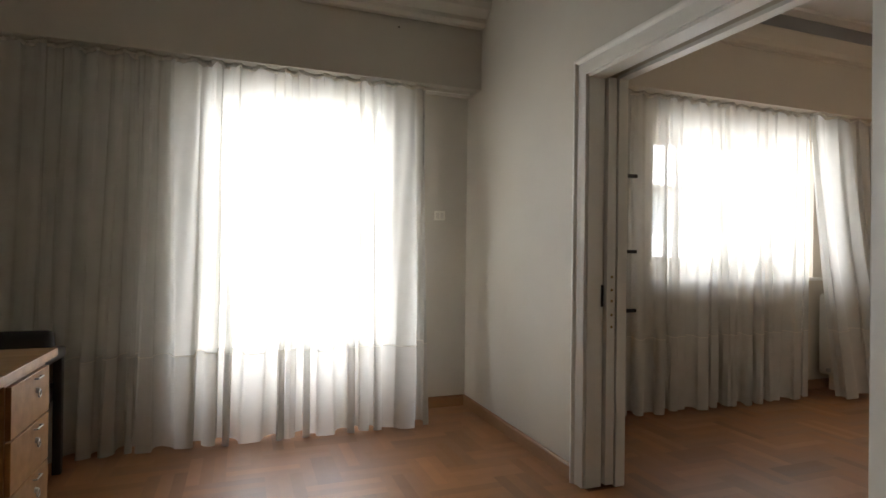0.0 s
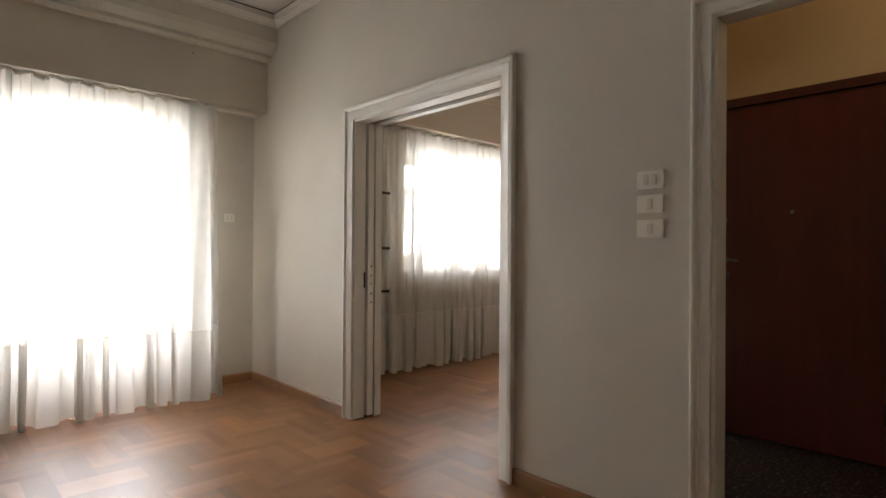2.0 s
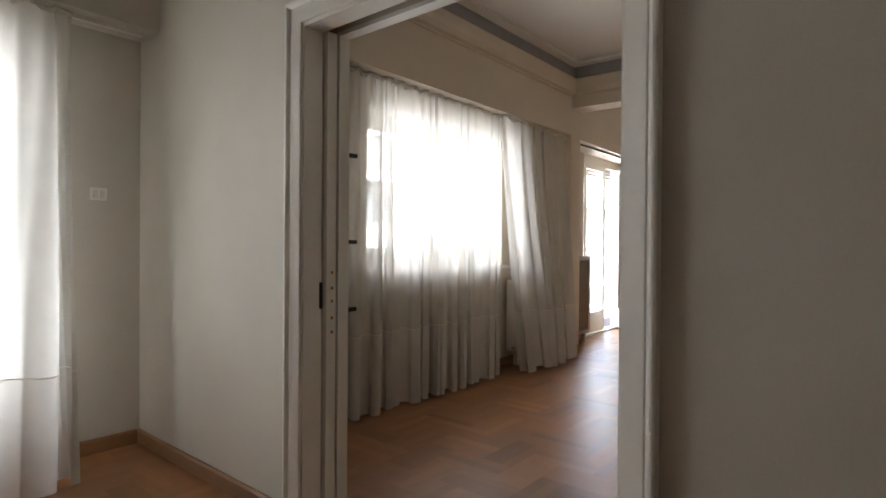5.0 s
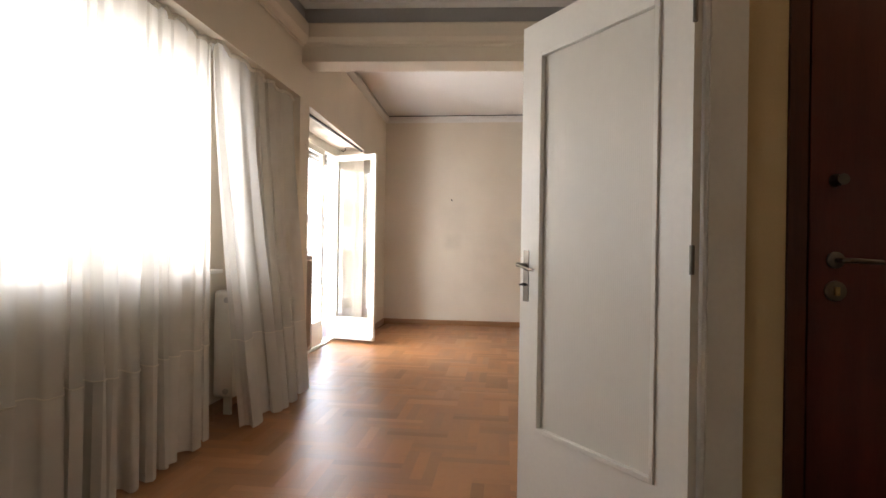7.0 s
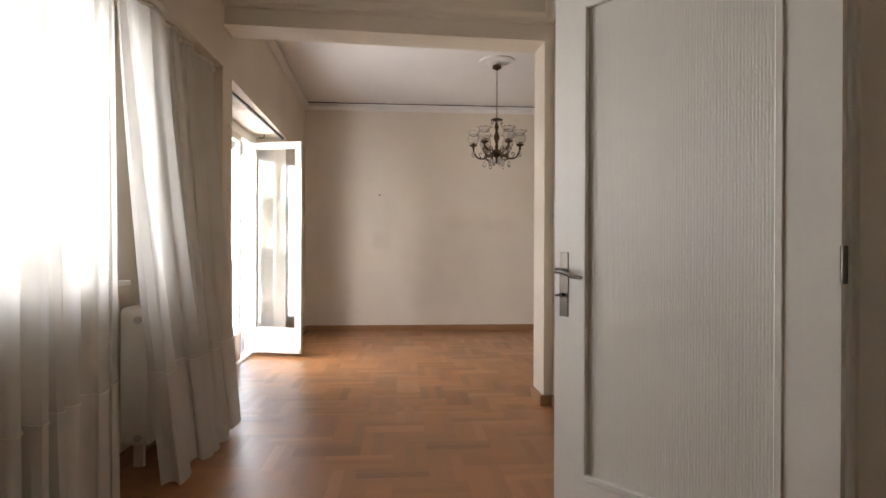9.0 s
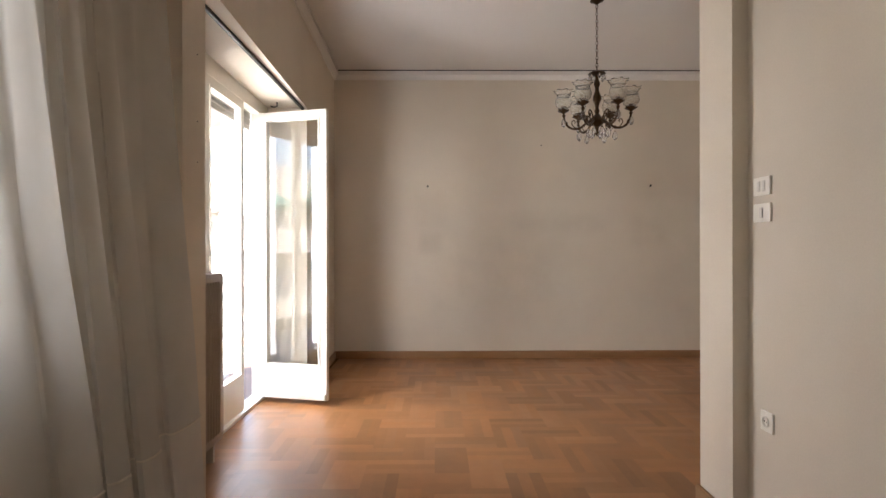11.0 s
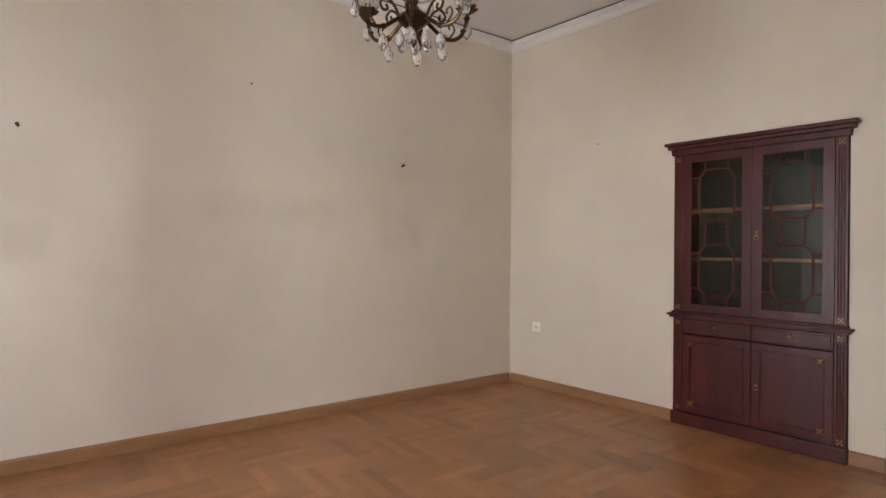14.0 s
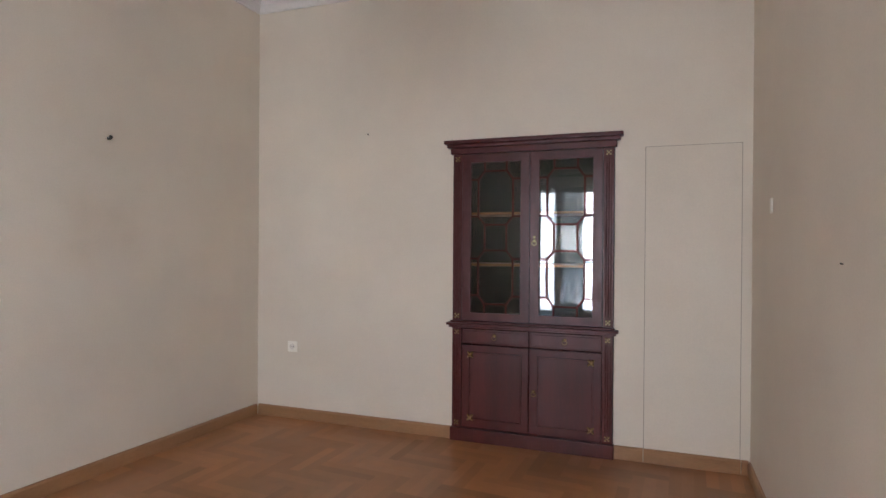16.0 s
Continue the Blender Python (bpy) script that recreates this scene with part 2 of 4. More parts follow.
def put(name, bm, mat, smooth=False):
    bmesh.ops.recalc_face_normals(bm, faces=bm.faces[:])
    me = bpy.data.meshes.new(name)
    bm.to_mesh(me)
    bm.free()
    me.materials.append(mat)
    if smooth:
        for p in me.polygons:
            p.use_smooth = True
        me.set_sharp_from_angle(angle=radians(40))
    return new(name, me)


def part(name, bm, mat, parent, label="", smooth=False):
    ob = put(name, bm, mat, smooth)
    ob.parent = parent
    if label:
        ob["label"] = label
    return ob


def thing(name, label, category, at=(0, 0, 0), rz=0, group=""):
    e = new(name)
    e.empty_display_size = 0.1
    e.matrix_basis = pose(*at, 0, 0, rz)
    return tagged(e, label, category, group)


def struct(name, bm, mat, label, category="", smooth=False):
    return tagged(put(name, bm, mat, smooth), label, category or name.split("_")[0], kind="structure")


def wall_bm(p0, p1, thick, z0, z1, openings=()):
    """Wall whose visible face runs p0 to p1; thick goes to the left of that way. openings: (u0, u1, z0, z1) along it."""
    a, b = Vector((*p0, 0)), Vector((*p1, 0))
    d = (b - a).normalized()
    nrm = Vector((-d.y, d.x, 0)) * thick
    us = sorted({0.0, (b - a).length, *[o[i] for o in openings for i in (0, 1)]})
    zs = sorted({z0, z1, *[o[i] for o in openings for i in (2, 3)]})

    def solid(i, j):
        if not (0 <= i < len(us) - 1 and 0 <= j < len(zs) - 1):
            return False
        u, z = (us[i] + us[i + 1]) / 2, (zs[j] + zs[j + 1]) / 2
        return not any(o[0] < u < o[1] and o[2] < z < o[3] for o in openings)
    bm = bmesh.new()

    def P(u, z, k):
        return bm.verts.new(a + d * u + Vector((0, 0, z)) + nrm * k)
    for i in range(len(us) - 1):
        for j in range(len(zs) - 1):
            if not solid(i, j):
                continue
            u0, u1, w0, w1 = us[i], us[i + 1], zs[j], zs[j + 1]
            for k in (0, 1):
                bm.faces.new((P(u0, w0, k), P(u1, w0, k), P(u1, w1, k), P(u0, w1, k)))
            for (di, dj, q) in ((-1, 0, ((u0, w0), (u0, w1))), (1, 0, ((u1, w0), (u1, w1))), (0, -1, ((u0, w0), (u1, w0))), (0, 1, ((u0, w1), (u1, w1)))):
                if not solid(i + di, j + dj):
                    (ua, wa), (ub, wb) = q
                    bm.faces.new((P(ua, wa, 0), P(ub, wb, 0), P(ub, wb, 1), P(ua, wa, 1)))
    bmesh.ops.remove_doubles(bm, verts=bm.verts[:], dist=1e-5)
    return bm


def extrude_profile(profile, a, b, inward):
    """Sweep a (depth, z) profile from a to b; depth grows along inward."""
    a, b, n = Vector((*a, 0)), Vector((*b, 0)), Vector((*inward, 0)).normalized()
    bm = bmesh.new()
    rings = [[bm.verts.new(p + n * q[0] + Vector((0, 0, q[1]))) for q in profile] for p in (a, b)]
    k = len(profile)
    for i in range(k):
        bm.faces.new((rings[0][i], rings[0][(i + 1) % k], rings[1][(i + 1) % k], rings[1][i]))
    bm.faces.new(rings[0])
    bm.faces.new(rings[1])
    return bm


def tube(bm, pts, radius, sides=10):
    """A round tube through points; radius may be a list."""
    pts = [Vector(p) for p in pts]
    rad = radius if isinstance(radius, (list, tuple)) else [radius] * len(pts)
    rings = []
    for i, p in enumerate(pts):
        t = (pts[min(i + 1, len(pts) - 1)] - pts[max(i - 1, 0)]).normalized()
        u = t.cross(Vector((0, 0, 1)) if abs(t.z) < 0.9 else Vector((1, 0, 0))).normalized()
        w = t.cross(u)
        rings.append([bm.verts.new(p + (u * math.cos(6.28319 * k / sides) + w * math.sin(6.28319 * k / sides)) * rad[i]) for k in range(sides)])
    for r0, r1 in zip(rings, rings[1:]):
        for k in range(sides):
            bm.faces.new((r0[k], r0[(k + 1) % sides], r1[(k + 1) % sides], r1[k]))
    bm.faces.new(rings[0])
    bm.faces.new(rings[-1])


def flowing(pts, n=6):
    """Points of a smooth curve through the given ones."""
    p = [Vector(q) for q in pts]
    p = [p[0] * 2 - p[1]] + p + [p[-1] * 2 - p[-2]]
    out = []
    for a, b, c, d in zip(p, p[1:], p[2:], p[3:]):
        for k in range(n):
            t = k / n
            out.append(0.5 * (2 * b + (c - a) * t + (2 * a - 5 * b + 4 * c - d) * t * t + (3 * b - a - 3 * c + d) * t ** 3))
    return out + [p[-2]]


def lathe(bm, profile, at=(0, 0, 0), sides=20, wave=0.0, waves=6, close=True):
    """Turn a (radius, z) profile round z."""
    rings = []
    for i, (r, z) in enumerate(profile):
        f = wave * i / max(len(profile) - 1, 1)
        rings.append([bm.verts.new((at[0] + (r * (1 + f * math.cos(waves * a))) * math.cos(a), at[1] + (r * (1 + f * math.cos(waves * a))) * math.sin(a), at[2] + z + f * 0.25 * r * math.cos(waves * a))) for a in [6.28319 * k / sides for k in range(sides)]])
    for r0, r1 in zip(rings, rings[1:]):
        for k in range(sides):
            bm.faces.new((r0[k], r0[(k + 1) % sides], r1[(k + 1) % sides], r1[k]))
    if close:
        bm.faces.new(rings[0])
        bm.faces.new(rings[-1])


# ---- the large structure ----
HC = 3.12                      # ceiling height
XE, XW3, YN3 = 7.915, 4.60, -0.55
SE, SW = (7.915, -5.20), (4.60, -5.49)
sdir = Vector((SW[0] - SE[0], SW[1] - SE[1])).normalized()
sang = math.degrees(math.atan2(SE[1] - SW[1], SE[0] - SW[0]))


def flat(name, x0, y0, x1, y1, z0, z1, mat, label, cat):
    return struct(name, bbox(x0, y0, z0, x1, y1, z1), mat, label, cat)


floor_wood = flat("floor", -3.6, -6.2, 8.1, 0.3, -0.12, -0.003, M_SUB, "worn varnished oak herringbone parquet floor", "floor")
flat("floor_hall", 0.05, -6.2, 1.65, -3.05, -0.010, 0.0, M_TERR, "dark speckled terrazzo floor of the entrance hall", "floor")
flat("ceiling", -3.6, -6.2, 8.1, 0.3, HC, HC + 0.12, M_CEIL, "plain white painted plaster ceiling", "ceiling")

# study
struct("wall_study_north", wall_bm((0.0, 0.0), (-3.4, 0.0), -0.27, -0.02, HC, [(0.68, 1.79, 0.0, 2.13)]), M_STUDY, "cream painted wall with a tall glazed balcony opening", "wall")
struct("wall_study_west", wall_bm((-3.4, 0.3), (-3.4, -6.1), -0.2, -0.02, HC), M_STUDY, "cream painted plaster wall", "wall")
struct("wall_study_south", wall_bm((-3.4, -6.1), (0.0, -6.1), -0.2, -0.02, HC), M_STUDY, "cream painted plaster wall", "wall")
# partition with the sliding door and the way into the hall
ops = [(1.57, 2.90, -0.02, 2.06), (3.935, 4.87, -0.02, 2.06)]
struct("wall_partition", wall_bm((0.0, 0.0), (0.0, -6.1), 0.09, -0.02, HC, ops), M_STUDY, "cream painted partition wall with two doorways", "wall")
struct("wall_partition_back", wall_bm((0.16, -0.20), (0.16, -2.99), 0.05, -0.02, HC, [(1.395, 2.79, -0.02, 2.06)]), M_WALL, "cream painted inner skin of the sliding door pocket", "wall")
# dining room
struct("wall_dining_north", wall_bm((4.25, -0.45), (0.21, -0.45), -0.25, -0.02, HC, [(1.12, 2.88, 0.98, 2.18)]), M_WALL, "cream painted wall with a wide window opening", "wall")
struct("wall_dining_south", wall_bm((0.09, -3.0), (4.235, -3.0), -0.1, -0.02, HC, [(0.59, 1.445, -0.02, 2.12)]), M_WALL, "cream painted wall with a doorway to the hall", "wall")
# living room
struct("wall_living_north", wall_bm((XE + 0.15, -0.565), (4.10, -0.69), -0.33, -0.02, HC, [(1.596, 3.737, -0.02, 2.35)]), M_WALL, "cream painted wall round the deep balcony doorway", "wall")
struct("wall_living_east", wall_bm((XE, -5.6), (XE, YN3), -0.2, -0.02, HC), M_WALLE, "cream painted plaster wall with faded picture marks", "wall")
CU0, CU1 = 1.555, 2.58       # the cabinet's niche along the south wall
struct("wall_living_south", wall_bm(SE, SW, 0.42, -0.02, HC, [(CU0, CU1, -0.02, 1.93)]), M_WALL, "cream painted wall with a cabinet niche", "wall")
struct("wall_living_west", wall_bm((4.49, -2.92), (4.617, -5.7), -0.262, -0.02, HC), M_WALL, "cream painted wall beside the pier", "wall")
struct("wall_living_niche", bbox(4.20, -0.33, -0.02, 5.17, -0.23, 2.40), M_WALL, "cream painted niche wall behind the radiator", "wall")
bm = bmesh.new()
_v = [bm.verts.new((x, y, z)) for z in (2.655, HC - 0.001) for x, y in ((4.10, -0.60), (4.35, -0.60), (4.49, -2.95), (4.23, -2.95))]
for q in ((0, 1, 2, 3), (4, 5, 6, 7), (0, 1, 5, 4), (1, 2, 6, 5), (2, 3, 7, 6), (3, 0, 4, 7)):
    bm.faces.new([_v[i] for i in q])
struct("beam", bm, M_WALL, "cream painted ceiling beam between two rooms", "beam")
# hall
struct("wall_hall_east", wall_bm((1.60, -6.1), (1.60, -3.1), -0.2, -0.02, HC, [(1.79, 2.84, -0.02, 2.145)]), M_HALL, "warm yellow painted hall wall", "wall")
struct("wall_hall_north", wall_bm((1.60, -3.104), (0.09, -3.104), 0.0 - 0.004, -0.02, HC, [(0.065, 0.92, -0.02, 2.12)]), M_HALL, "warm yellow painted hall wall", "wall")
struct("wall_hall_west", wall_bm((0.095, -3.104), (0.095, -6.1), 0.0 - 0.004, -0.02, HC, [(0.831, 1.766, -0.02, 2.06)]), M_HALL, "warm yellow painted hall wall", "wall")
struct("wall_hall_south", wall_bm((0.09, -5.9), (1.6, -5.9), -0.15, -0.02, HC), M_HALL, "warm yellow painted hall wall", "wall")
# pelmets
struct("pelmet_study", bbox(-3.4, -0.25, 2.34, 0.0, 0.0, 2.77), M_STUDY, "cream painted boxed pelmet above the curtain", "pelmet")
struct("cornice_study", extrude_profile([(0, 2.77), (0.30, 2.77), (0.325, 2.79), (0.325, 2.82), (0.40, 2.86), (0.42, 2.90), (0.42, HC), (0, HC)], (-3.4, 0.0), (0.0, 0.0), (0, -1)), M_STUDY, "cream moulded plaster cornice step", "cornice")
struct("pelmet_dining", bbox(0.21, -0.70, 2.36, 4.098, -0.45, HC - 0.002), M_WALL, "cream painted boxed pelmet above the curtains", "pelmet")

# ---- curtains ----
def curtain(name, label, top, bottom, z_top, z_hem, z_seam, folds, amp, seed, bow=0.0):
    """top, bottom: (x0, y0, x1, y1) of the cloth's upper and lower edge."""
    root = thing(name, label, "curtain")
    rnd = random.Random(seed)
    nx, nz = folds * 14, 26
    ph = [rnd.uniform(0, 6.28) for _ in range(6)]
    stretch = [rnd.uniform(0.35, 1.6) for _ in range(folds + 3)]

    def pt(i, j):
        u, v = i / nx, j / nz
        f = u * folds
        k = int(f)
        w = f + 0.30 * math.sin(1.7 * f + ph[0]) + 0.30 * math.sin(0.6 * f + ph[1])
        x = top[0] + (top[2] - top[0]) * u
        y = top[1] + (top[3] - top[1]) * u
        xb = bottom[0] + (bottom[2] - bottom[0]) * u
        yb = bottom[1] + (bottom[3] - bottom[1]) * u - bow * math.sin(math.pi * u)
        s = v ** 1.25
        x, y = x + (xb - x) * s, y + (yb - y) * s
        blend = f - k
        blend = blend * blend * (3 - 2 * blend)
        a = amp * (0.35 + 0.65 * min(1, v * 1.6)) * (stretch[k] * (1 - blend) + stretch[k + 1] * blend)
        fold = math.sin(6.28319 * w + 0.8 * math.sin(2.2 * v + ph[2] + 0.7 * f))
        fold = fold * 0.85 + 0.15 * math.sin(12.566 * w + ph[3] + v)
        fine = 0.006 * math.sin(6.28319 * w * 3 + 5 * v + ph[4]) * (1 - v)
        x += 0.35 * a * math.sin(6.28319 * w * 0.5 + ph[5]) * v
        x -= 0.145 * (top[2] - top[0]) / folds * (0.45 + 0.55 * v) * math.sin(12.56637 * w + 1.6 * math.sin(2.2 * v + ph[2] + 0.7 * f))
        z_low = z_hem + 0.012 * math.sin(1.7 * f + ph[1]) + 0.010 * fold
        return Vector((x, y + a * fold + fine, z_top + (z_low - z_top) * v))
    jj = max(1, round(nz * (z_top - z_seam) / (z_top - z_hem)))
    for nm, j0, j1, mt, lb in (("cloth", 0, jj, M_CLOTH, ""), ("hem_band", jj, nz, M_HEM, "deep double hem band of the sheer cloth")):
        bm = bmesh.new()
        g = [[bm.verts.new(pt(i, j)) for i in range(nx + 1)] for j in range(j0, j1 + 1)]
        for r0, r1 in zip(g, g[1:]):
            for i in range(nx):
                bm.faces.new((r0[i], r0[i + 1], r1[i + 1], r1[i]))
        part(nm, bm, mt, root, lb, True)
    for nm, j, r in (("hem_seam", jj, 0.0035), ("heading_tape", 0, 0.013)):
        bm = bmesh.new()
        tube(bm, [pt(i, j) + Vector((0, -0.003, (0.013 * math.sin(i * 0.42) - 0.004 if j == 0 else 0))) for i in range(0, nx + 1)], [r * (1 + (0.35 * math.sin(i * 1.9) if j == 0 else 0)) for i in range(nx + 1)], 6)
        part(nm, bm, M_CORD, root, "gathered heading tape" if j == 0 else "stitched ridge above the hem", True)
    return root


curtain("sheer_curtain", "long off-white sheer curtain hanging under the study pelmet", (-2.98, -0.19, -0.40, -0.19), (-3.0, -0.33, -0.44, -0.37), 2.325, 0.004, 0.56, 21, 0.050, 3)
curtain("sheer_curtain", "long off-white sheer curtain drawn across the wide window", (0.27, -0.61, 2.85, -0.61), (0.27, -0.66, 2.73, -0.69), 2.345, 0.022, 0.53, 20, 0.044, 5)
curtain("sheer_curtain", "off-white sheer curtain pulled out over a radiator", (2.81, -0.65, 4.04, -0.63), (2.93, -0.84, 3.96, -0.84), 2.345, 0.022, 0.60, 5, 0.036, 8)

# ---- curtain rails ----
for nm, x0, x1, y, z in (("curtain_rail", -3.3, -0.05, -0.15, 2.332), ("curtain_rail", 0.24, 4.13, -0.57, 2.352)):
    ob = put(nm, bbox(x0, y - 0.012, z - 0.012, x1, y + 0.012, z + 0.008, 0.003), M_OFFW)
    tagged(ob, "white metal curtain rail fixed under the pelmet", "curtain rail", group="curtain rails")


# ---- trim: casings, linings, baseboards, cornices ----
def casing(name, axis, plane, out, a0, a1, top, width=0.09, one_leg=False):
    """Moulded casing round an opening a0..a1 on a wall plane; out: the side on which it stands proud."""
    k_ = width / 0.09
    prof = [(0.0, 0.0), (0.0, 0.011), (0.004, 0.014), (0.046, 0.014), (0.050, 0.017), (0.057, 0.018), (0.061, 0.015), (0.066, 0.019), (0.070, 0.026), (0.076, 0.030), (0.084, 0.030), (0.089, 0.026), (0.090, 0.0)]
    bm = bmesh.new()
    rings = []
    for k in range(4):
        ring = []
        for o, d in prof:
            o *= k_
            u, z = ((a0 - o, 0.0), (a0 - o, top + o), (a1 + o, top + o), (a1 + o, 0.0))[k]
            if one_leg and k == 1:
                u = a0
            ring.append(bm.verts.new((plane + out * d, u, z) if axis == "x" else (u, plane + out * d, z)))
        rings.append(ring)
    for r0, r1 in list(zip(rings, rings[1:]))[1 if one_leg else 0:]:
        for q in range(len(prof) - 1):
            bm.faces.new((r0[q], r0[q + 1], r1[q + 1], r1[q]))
    if one_leg:
        bmesh.ops.delete(bm, geom=rings[0], context="VERTS")
    return struct(name, bm, M_WHITE, "glossy white moulded door casing", "trim", True)


casing("trim_sliding_casing", "x", -0.001, -1, -2.90, -1.57, 2.06)
casing("trim_sliding_casing_back", "x", 0.211, 1, -2.90, -1.595, 2.06, 0.09, True)
casing("trim_hall_casing", "x", -0.001, -1, -4.87, -3.935, 2.06, 0.072)
casing("trim_hall_casing_back", "x", 0.100, 1, -4.87, -3.935, 2.06, 0.072)
casing("trim_dining_casing", "y", -2.999, 1, 0.68, 1.535, 2.12, 0.085)
# linings of the reveals
bm = bmesh.new()
box(bm, 0.0, -1.579, 0, 0.092, -1.568, 2.06)
box(bm, 0.0, -2.902, 0, 0.098, -2.888, 2.06)
box(bm, 0.0, -2.888, 2.045, 0.092, -1.579, 2.062)
box(bm, 0.158, -2.888, 2.045, 0.212, -1.592, 2.062)
box(bm, 0.158, -1.606, 0, 0.212, -1.592, 2.045)
struct("trim_sliding_lining", bm, M_WHITE, "glossy white lining of the sliding door reveal", "trim")
bm = bmesh.new()
box(bm, 0.0, -3.949, 0, 0.102, -3.933, 2.06)
box(bm, 0.0, -4.872, 0, 0.102, -4.858, 2.06)
box(bm, 0.0, -4.858, 2.046, 0.102, -3.949, 2.062)
struct("trim_hall_lining", bm, M_OFFW, "cream painted lining of the hall doorway", "trim")
bm = bmesh.new()
box(bm, 0.678, -3.108, 0, 0.694, -2.998, 2.12)
box(bm, 1.523, -3.108, 0, 1.537, -2.998, 2.12)
box(bm, 0.694, -3.108, 2.108, 1.523, -2.998, 2.122)
struct("trim_dining_lining", bm, M_OFFW, "cream painted lining of the dining doorway", "trim")


def baseboard(a, b, inward, h=0.08):
    prof = [(0.001, 0.0), (0.016, 0.0), (0.016, h - 0.012), (0.010, h - 0.002), (0.001, h)]
    return struct("baseboard", extrude_profile(prof, a, b, inward), M_BASE, "brown varnished wooden baseboard", "baseboard")


sn = (-sdir.y * -1, sdir.x * -1)
for a, b, n in (((0, 0), (0, -1.48), (-1, 0)), ((0, -2.99), (0, -3.87), (-1, 0)), ((0, -4.97), (0, -6.1), (-1, 0)), ((-3.4, 0), (-0.016, 0), (0, -1)),
                ((-3.4, -0.016), (-3.4, -6.1), (1, 0)), ((0.10, -3.0), (0.59, -3.0), (0, 1)), ((1.625, -3.0), (4.212, -3.0), (0, 1)),
                ((4.228, -3.0), (4.228, -2.92), (-1, 0)), ((4.212, -2.92), (4.506, -2.92), (0, 1)), ((4.49, -2.92), (4.604, -5.47), (1, 0.0457)),
                ((XE, -5.18), (XE, YN3 - 0.016), (-1, 0)), ((XE, -0.570), (6.47, -0.616), (0, -1)), ((4.10, -0.69), (4.33, -0.683), (0, -1)), ((4.36, -0.33), (5.17, -0.33), (0, -1)), ((0.21, -0.45), (4.15, -0.45), (0, -1))):
    baseboard(a, b, n)
for u0, u1 in ((0.016, CU0), (CU1, 2.750), (2.754, 3.27), (3.274, 3.31)):
    p, q = (SE[0] + sdir.x * u0, SE[1] + sdir.y * u0), (SE[0] + sdir.x * u1, SE[1] + sdir.y * u1)
    baseboard(p, q, (sdir.y, -sdir.x))


def cornice(name, a, b, inward, low=3.022):
    prof = [(0.0, low), (0.012, low), (0.016, low + 0.012), (0.042, low + 0.038), (0.055, low + 0.044), (0.055, HC - 0.014), (0.0, HC - 0.014)]
    struct(name, extrude_profile(prof, a, b, inward), M_CEIL, "white moulded plaster cornice", "cornice")
    # solid dark strip: the shadow above the cornice is put in as colour
    g = [(0.0, HC - 0.013), (0.048, HC - 0.013), (0.048, HC - 0.001), (0.0, HC - 0.001)]
    struct(name + "_gap", extrude_profile(g, a, b, inward), M_SHADOW, "dark shadow gap above the cornice", "cornice")


cornice("cornice_living_east", (XE, -5.2), (XE, YN3), (-1, 0))
cornice("cornice_living_south", SE, SW, (sdir.y, -sdir.x))
cornice("cornice_living_north", (XE, -0.570), (4.33, -0.683), (0, -1))
cornice("cornice_living_west", (4.49, -2.93), (4.606, -5.49), (1, 0))
cornice("cornice_living_beam", (4.355, -0.69), (4.489, -2.93), (1, 0))
cornice("cornice_study_east", (0, -0.42), (0, -6.1), (-1, 0), 3.02)
cornice("cornice_study_north", (-3.4, -0.421), (0, -0.421), (0, -1), 3.02)
cornice("cornice_study_west", (-3.4, -6.1), (-3.4, -0.42), (1, 0), 3.02)
# dining room: projecting ledge, grey cove and ceiling mould on four sides
for tag_, a, b, n in (("north", (0.21, -0.70), (4.10, -0.70), (0, -1)), ("east", (4.105, -0.70), (4.232, -3.0), (-1, 0)), ("south", (4.23, -3.0), (0.21, -3.0), (0, 1)), ("west", (0.21, -3.0), (0.21, -0.70), (1, 0))):
    struct("cornice_dining_" + tag_, extrude_profile([(0, 2.775), (0.012, 2.775), (0.016, 2.79), (0.05, 2.80), (0.075, 2.83), (0.082, 2.93), (0.07, 2.945), (0, 2.945)], a, b, n), M_WALL, "cream plaster ledge of the coved ceiling", "cornice")
    struct("cove_dining_" + tag_, extrude_profile([(0, 2.946), (0.03, 2.946), (0.03, 3.075), (0, 3.075)], a, b, n), M_GREY, "grey painted ceiling cove", "cove")
    struct("mould_dining_" + tag_, extrude_profile([(0, 3.076), (0.05, 3.076), (0.07, 3.085), (0.10, 3.092), (0.10, HC - 0.001), (0, HC - 0.001)], a, b, n), M_CEIL, "white ceiling moulding", "cornice")


# ---- sliding door ----
sd = thing("sliding_door", "white painted sliding door half hidden in its wall pocket", "door", (0.125, -1.60, 0))
part("leaf", bbox(-0.024, 0.0, 0.012, 0.026, 1.26, 2.05, 0.003), M_WHITE, sd)
for z in (1.05, 0.985, 0.93, 0.86, 0.80):
    bm = bmesh.new()
    tube(bm, [(0.004, -0.0025, z), (0.004, 0.001, z)], 0.007, 10)
    part("screw", bm, M_BRASS, sd, "small worn brass screw")
for z in (1.61, 1.18, 0.845):
    ob = put("shelf_bracket", bbox(0.211, -1.335, z - 0.010, 0.50, -1.315, z + 0.010, 0.002), M_IRON)
    tagged(ob, "dark metal shelf bracket fixed to the wall", "bracket", group="shelf brackets")
ob = part("pull_plate", bbox(-0.046, 0.012, 0.90, -0.034, 0.022, 1.01, 0.004), M_IRON, sd, "dark metal finger pull")

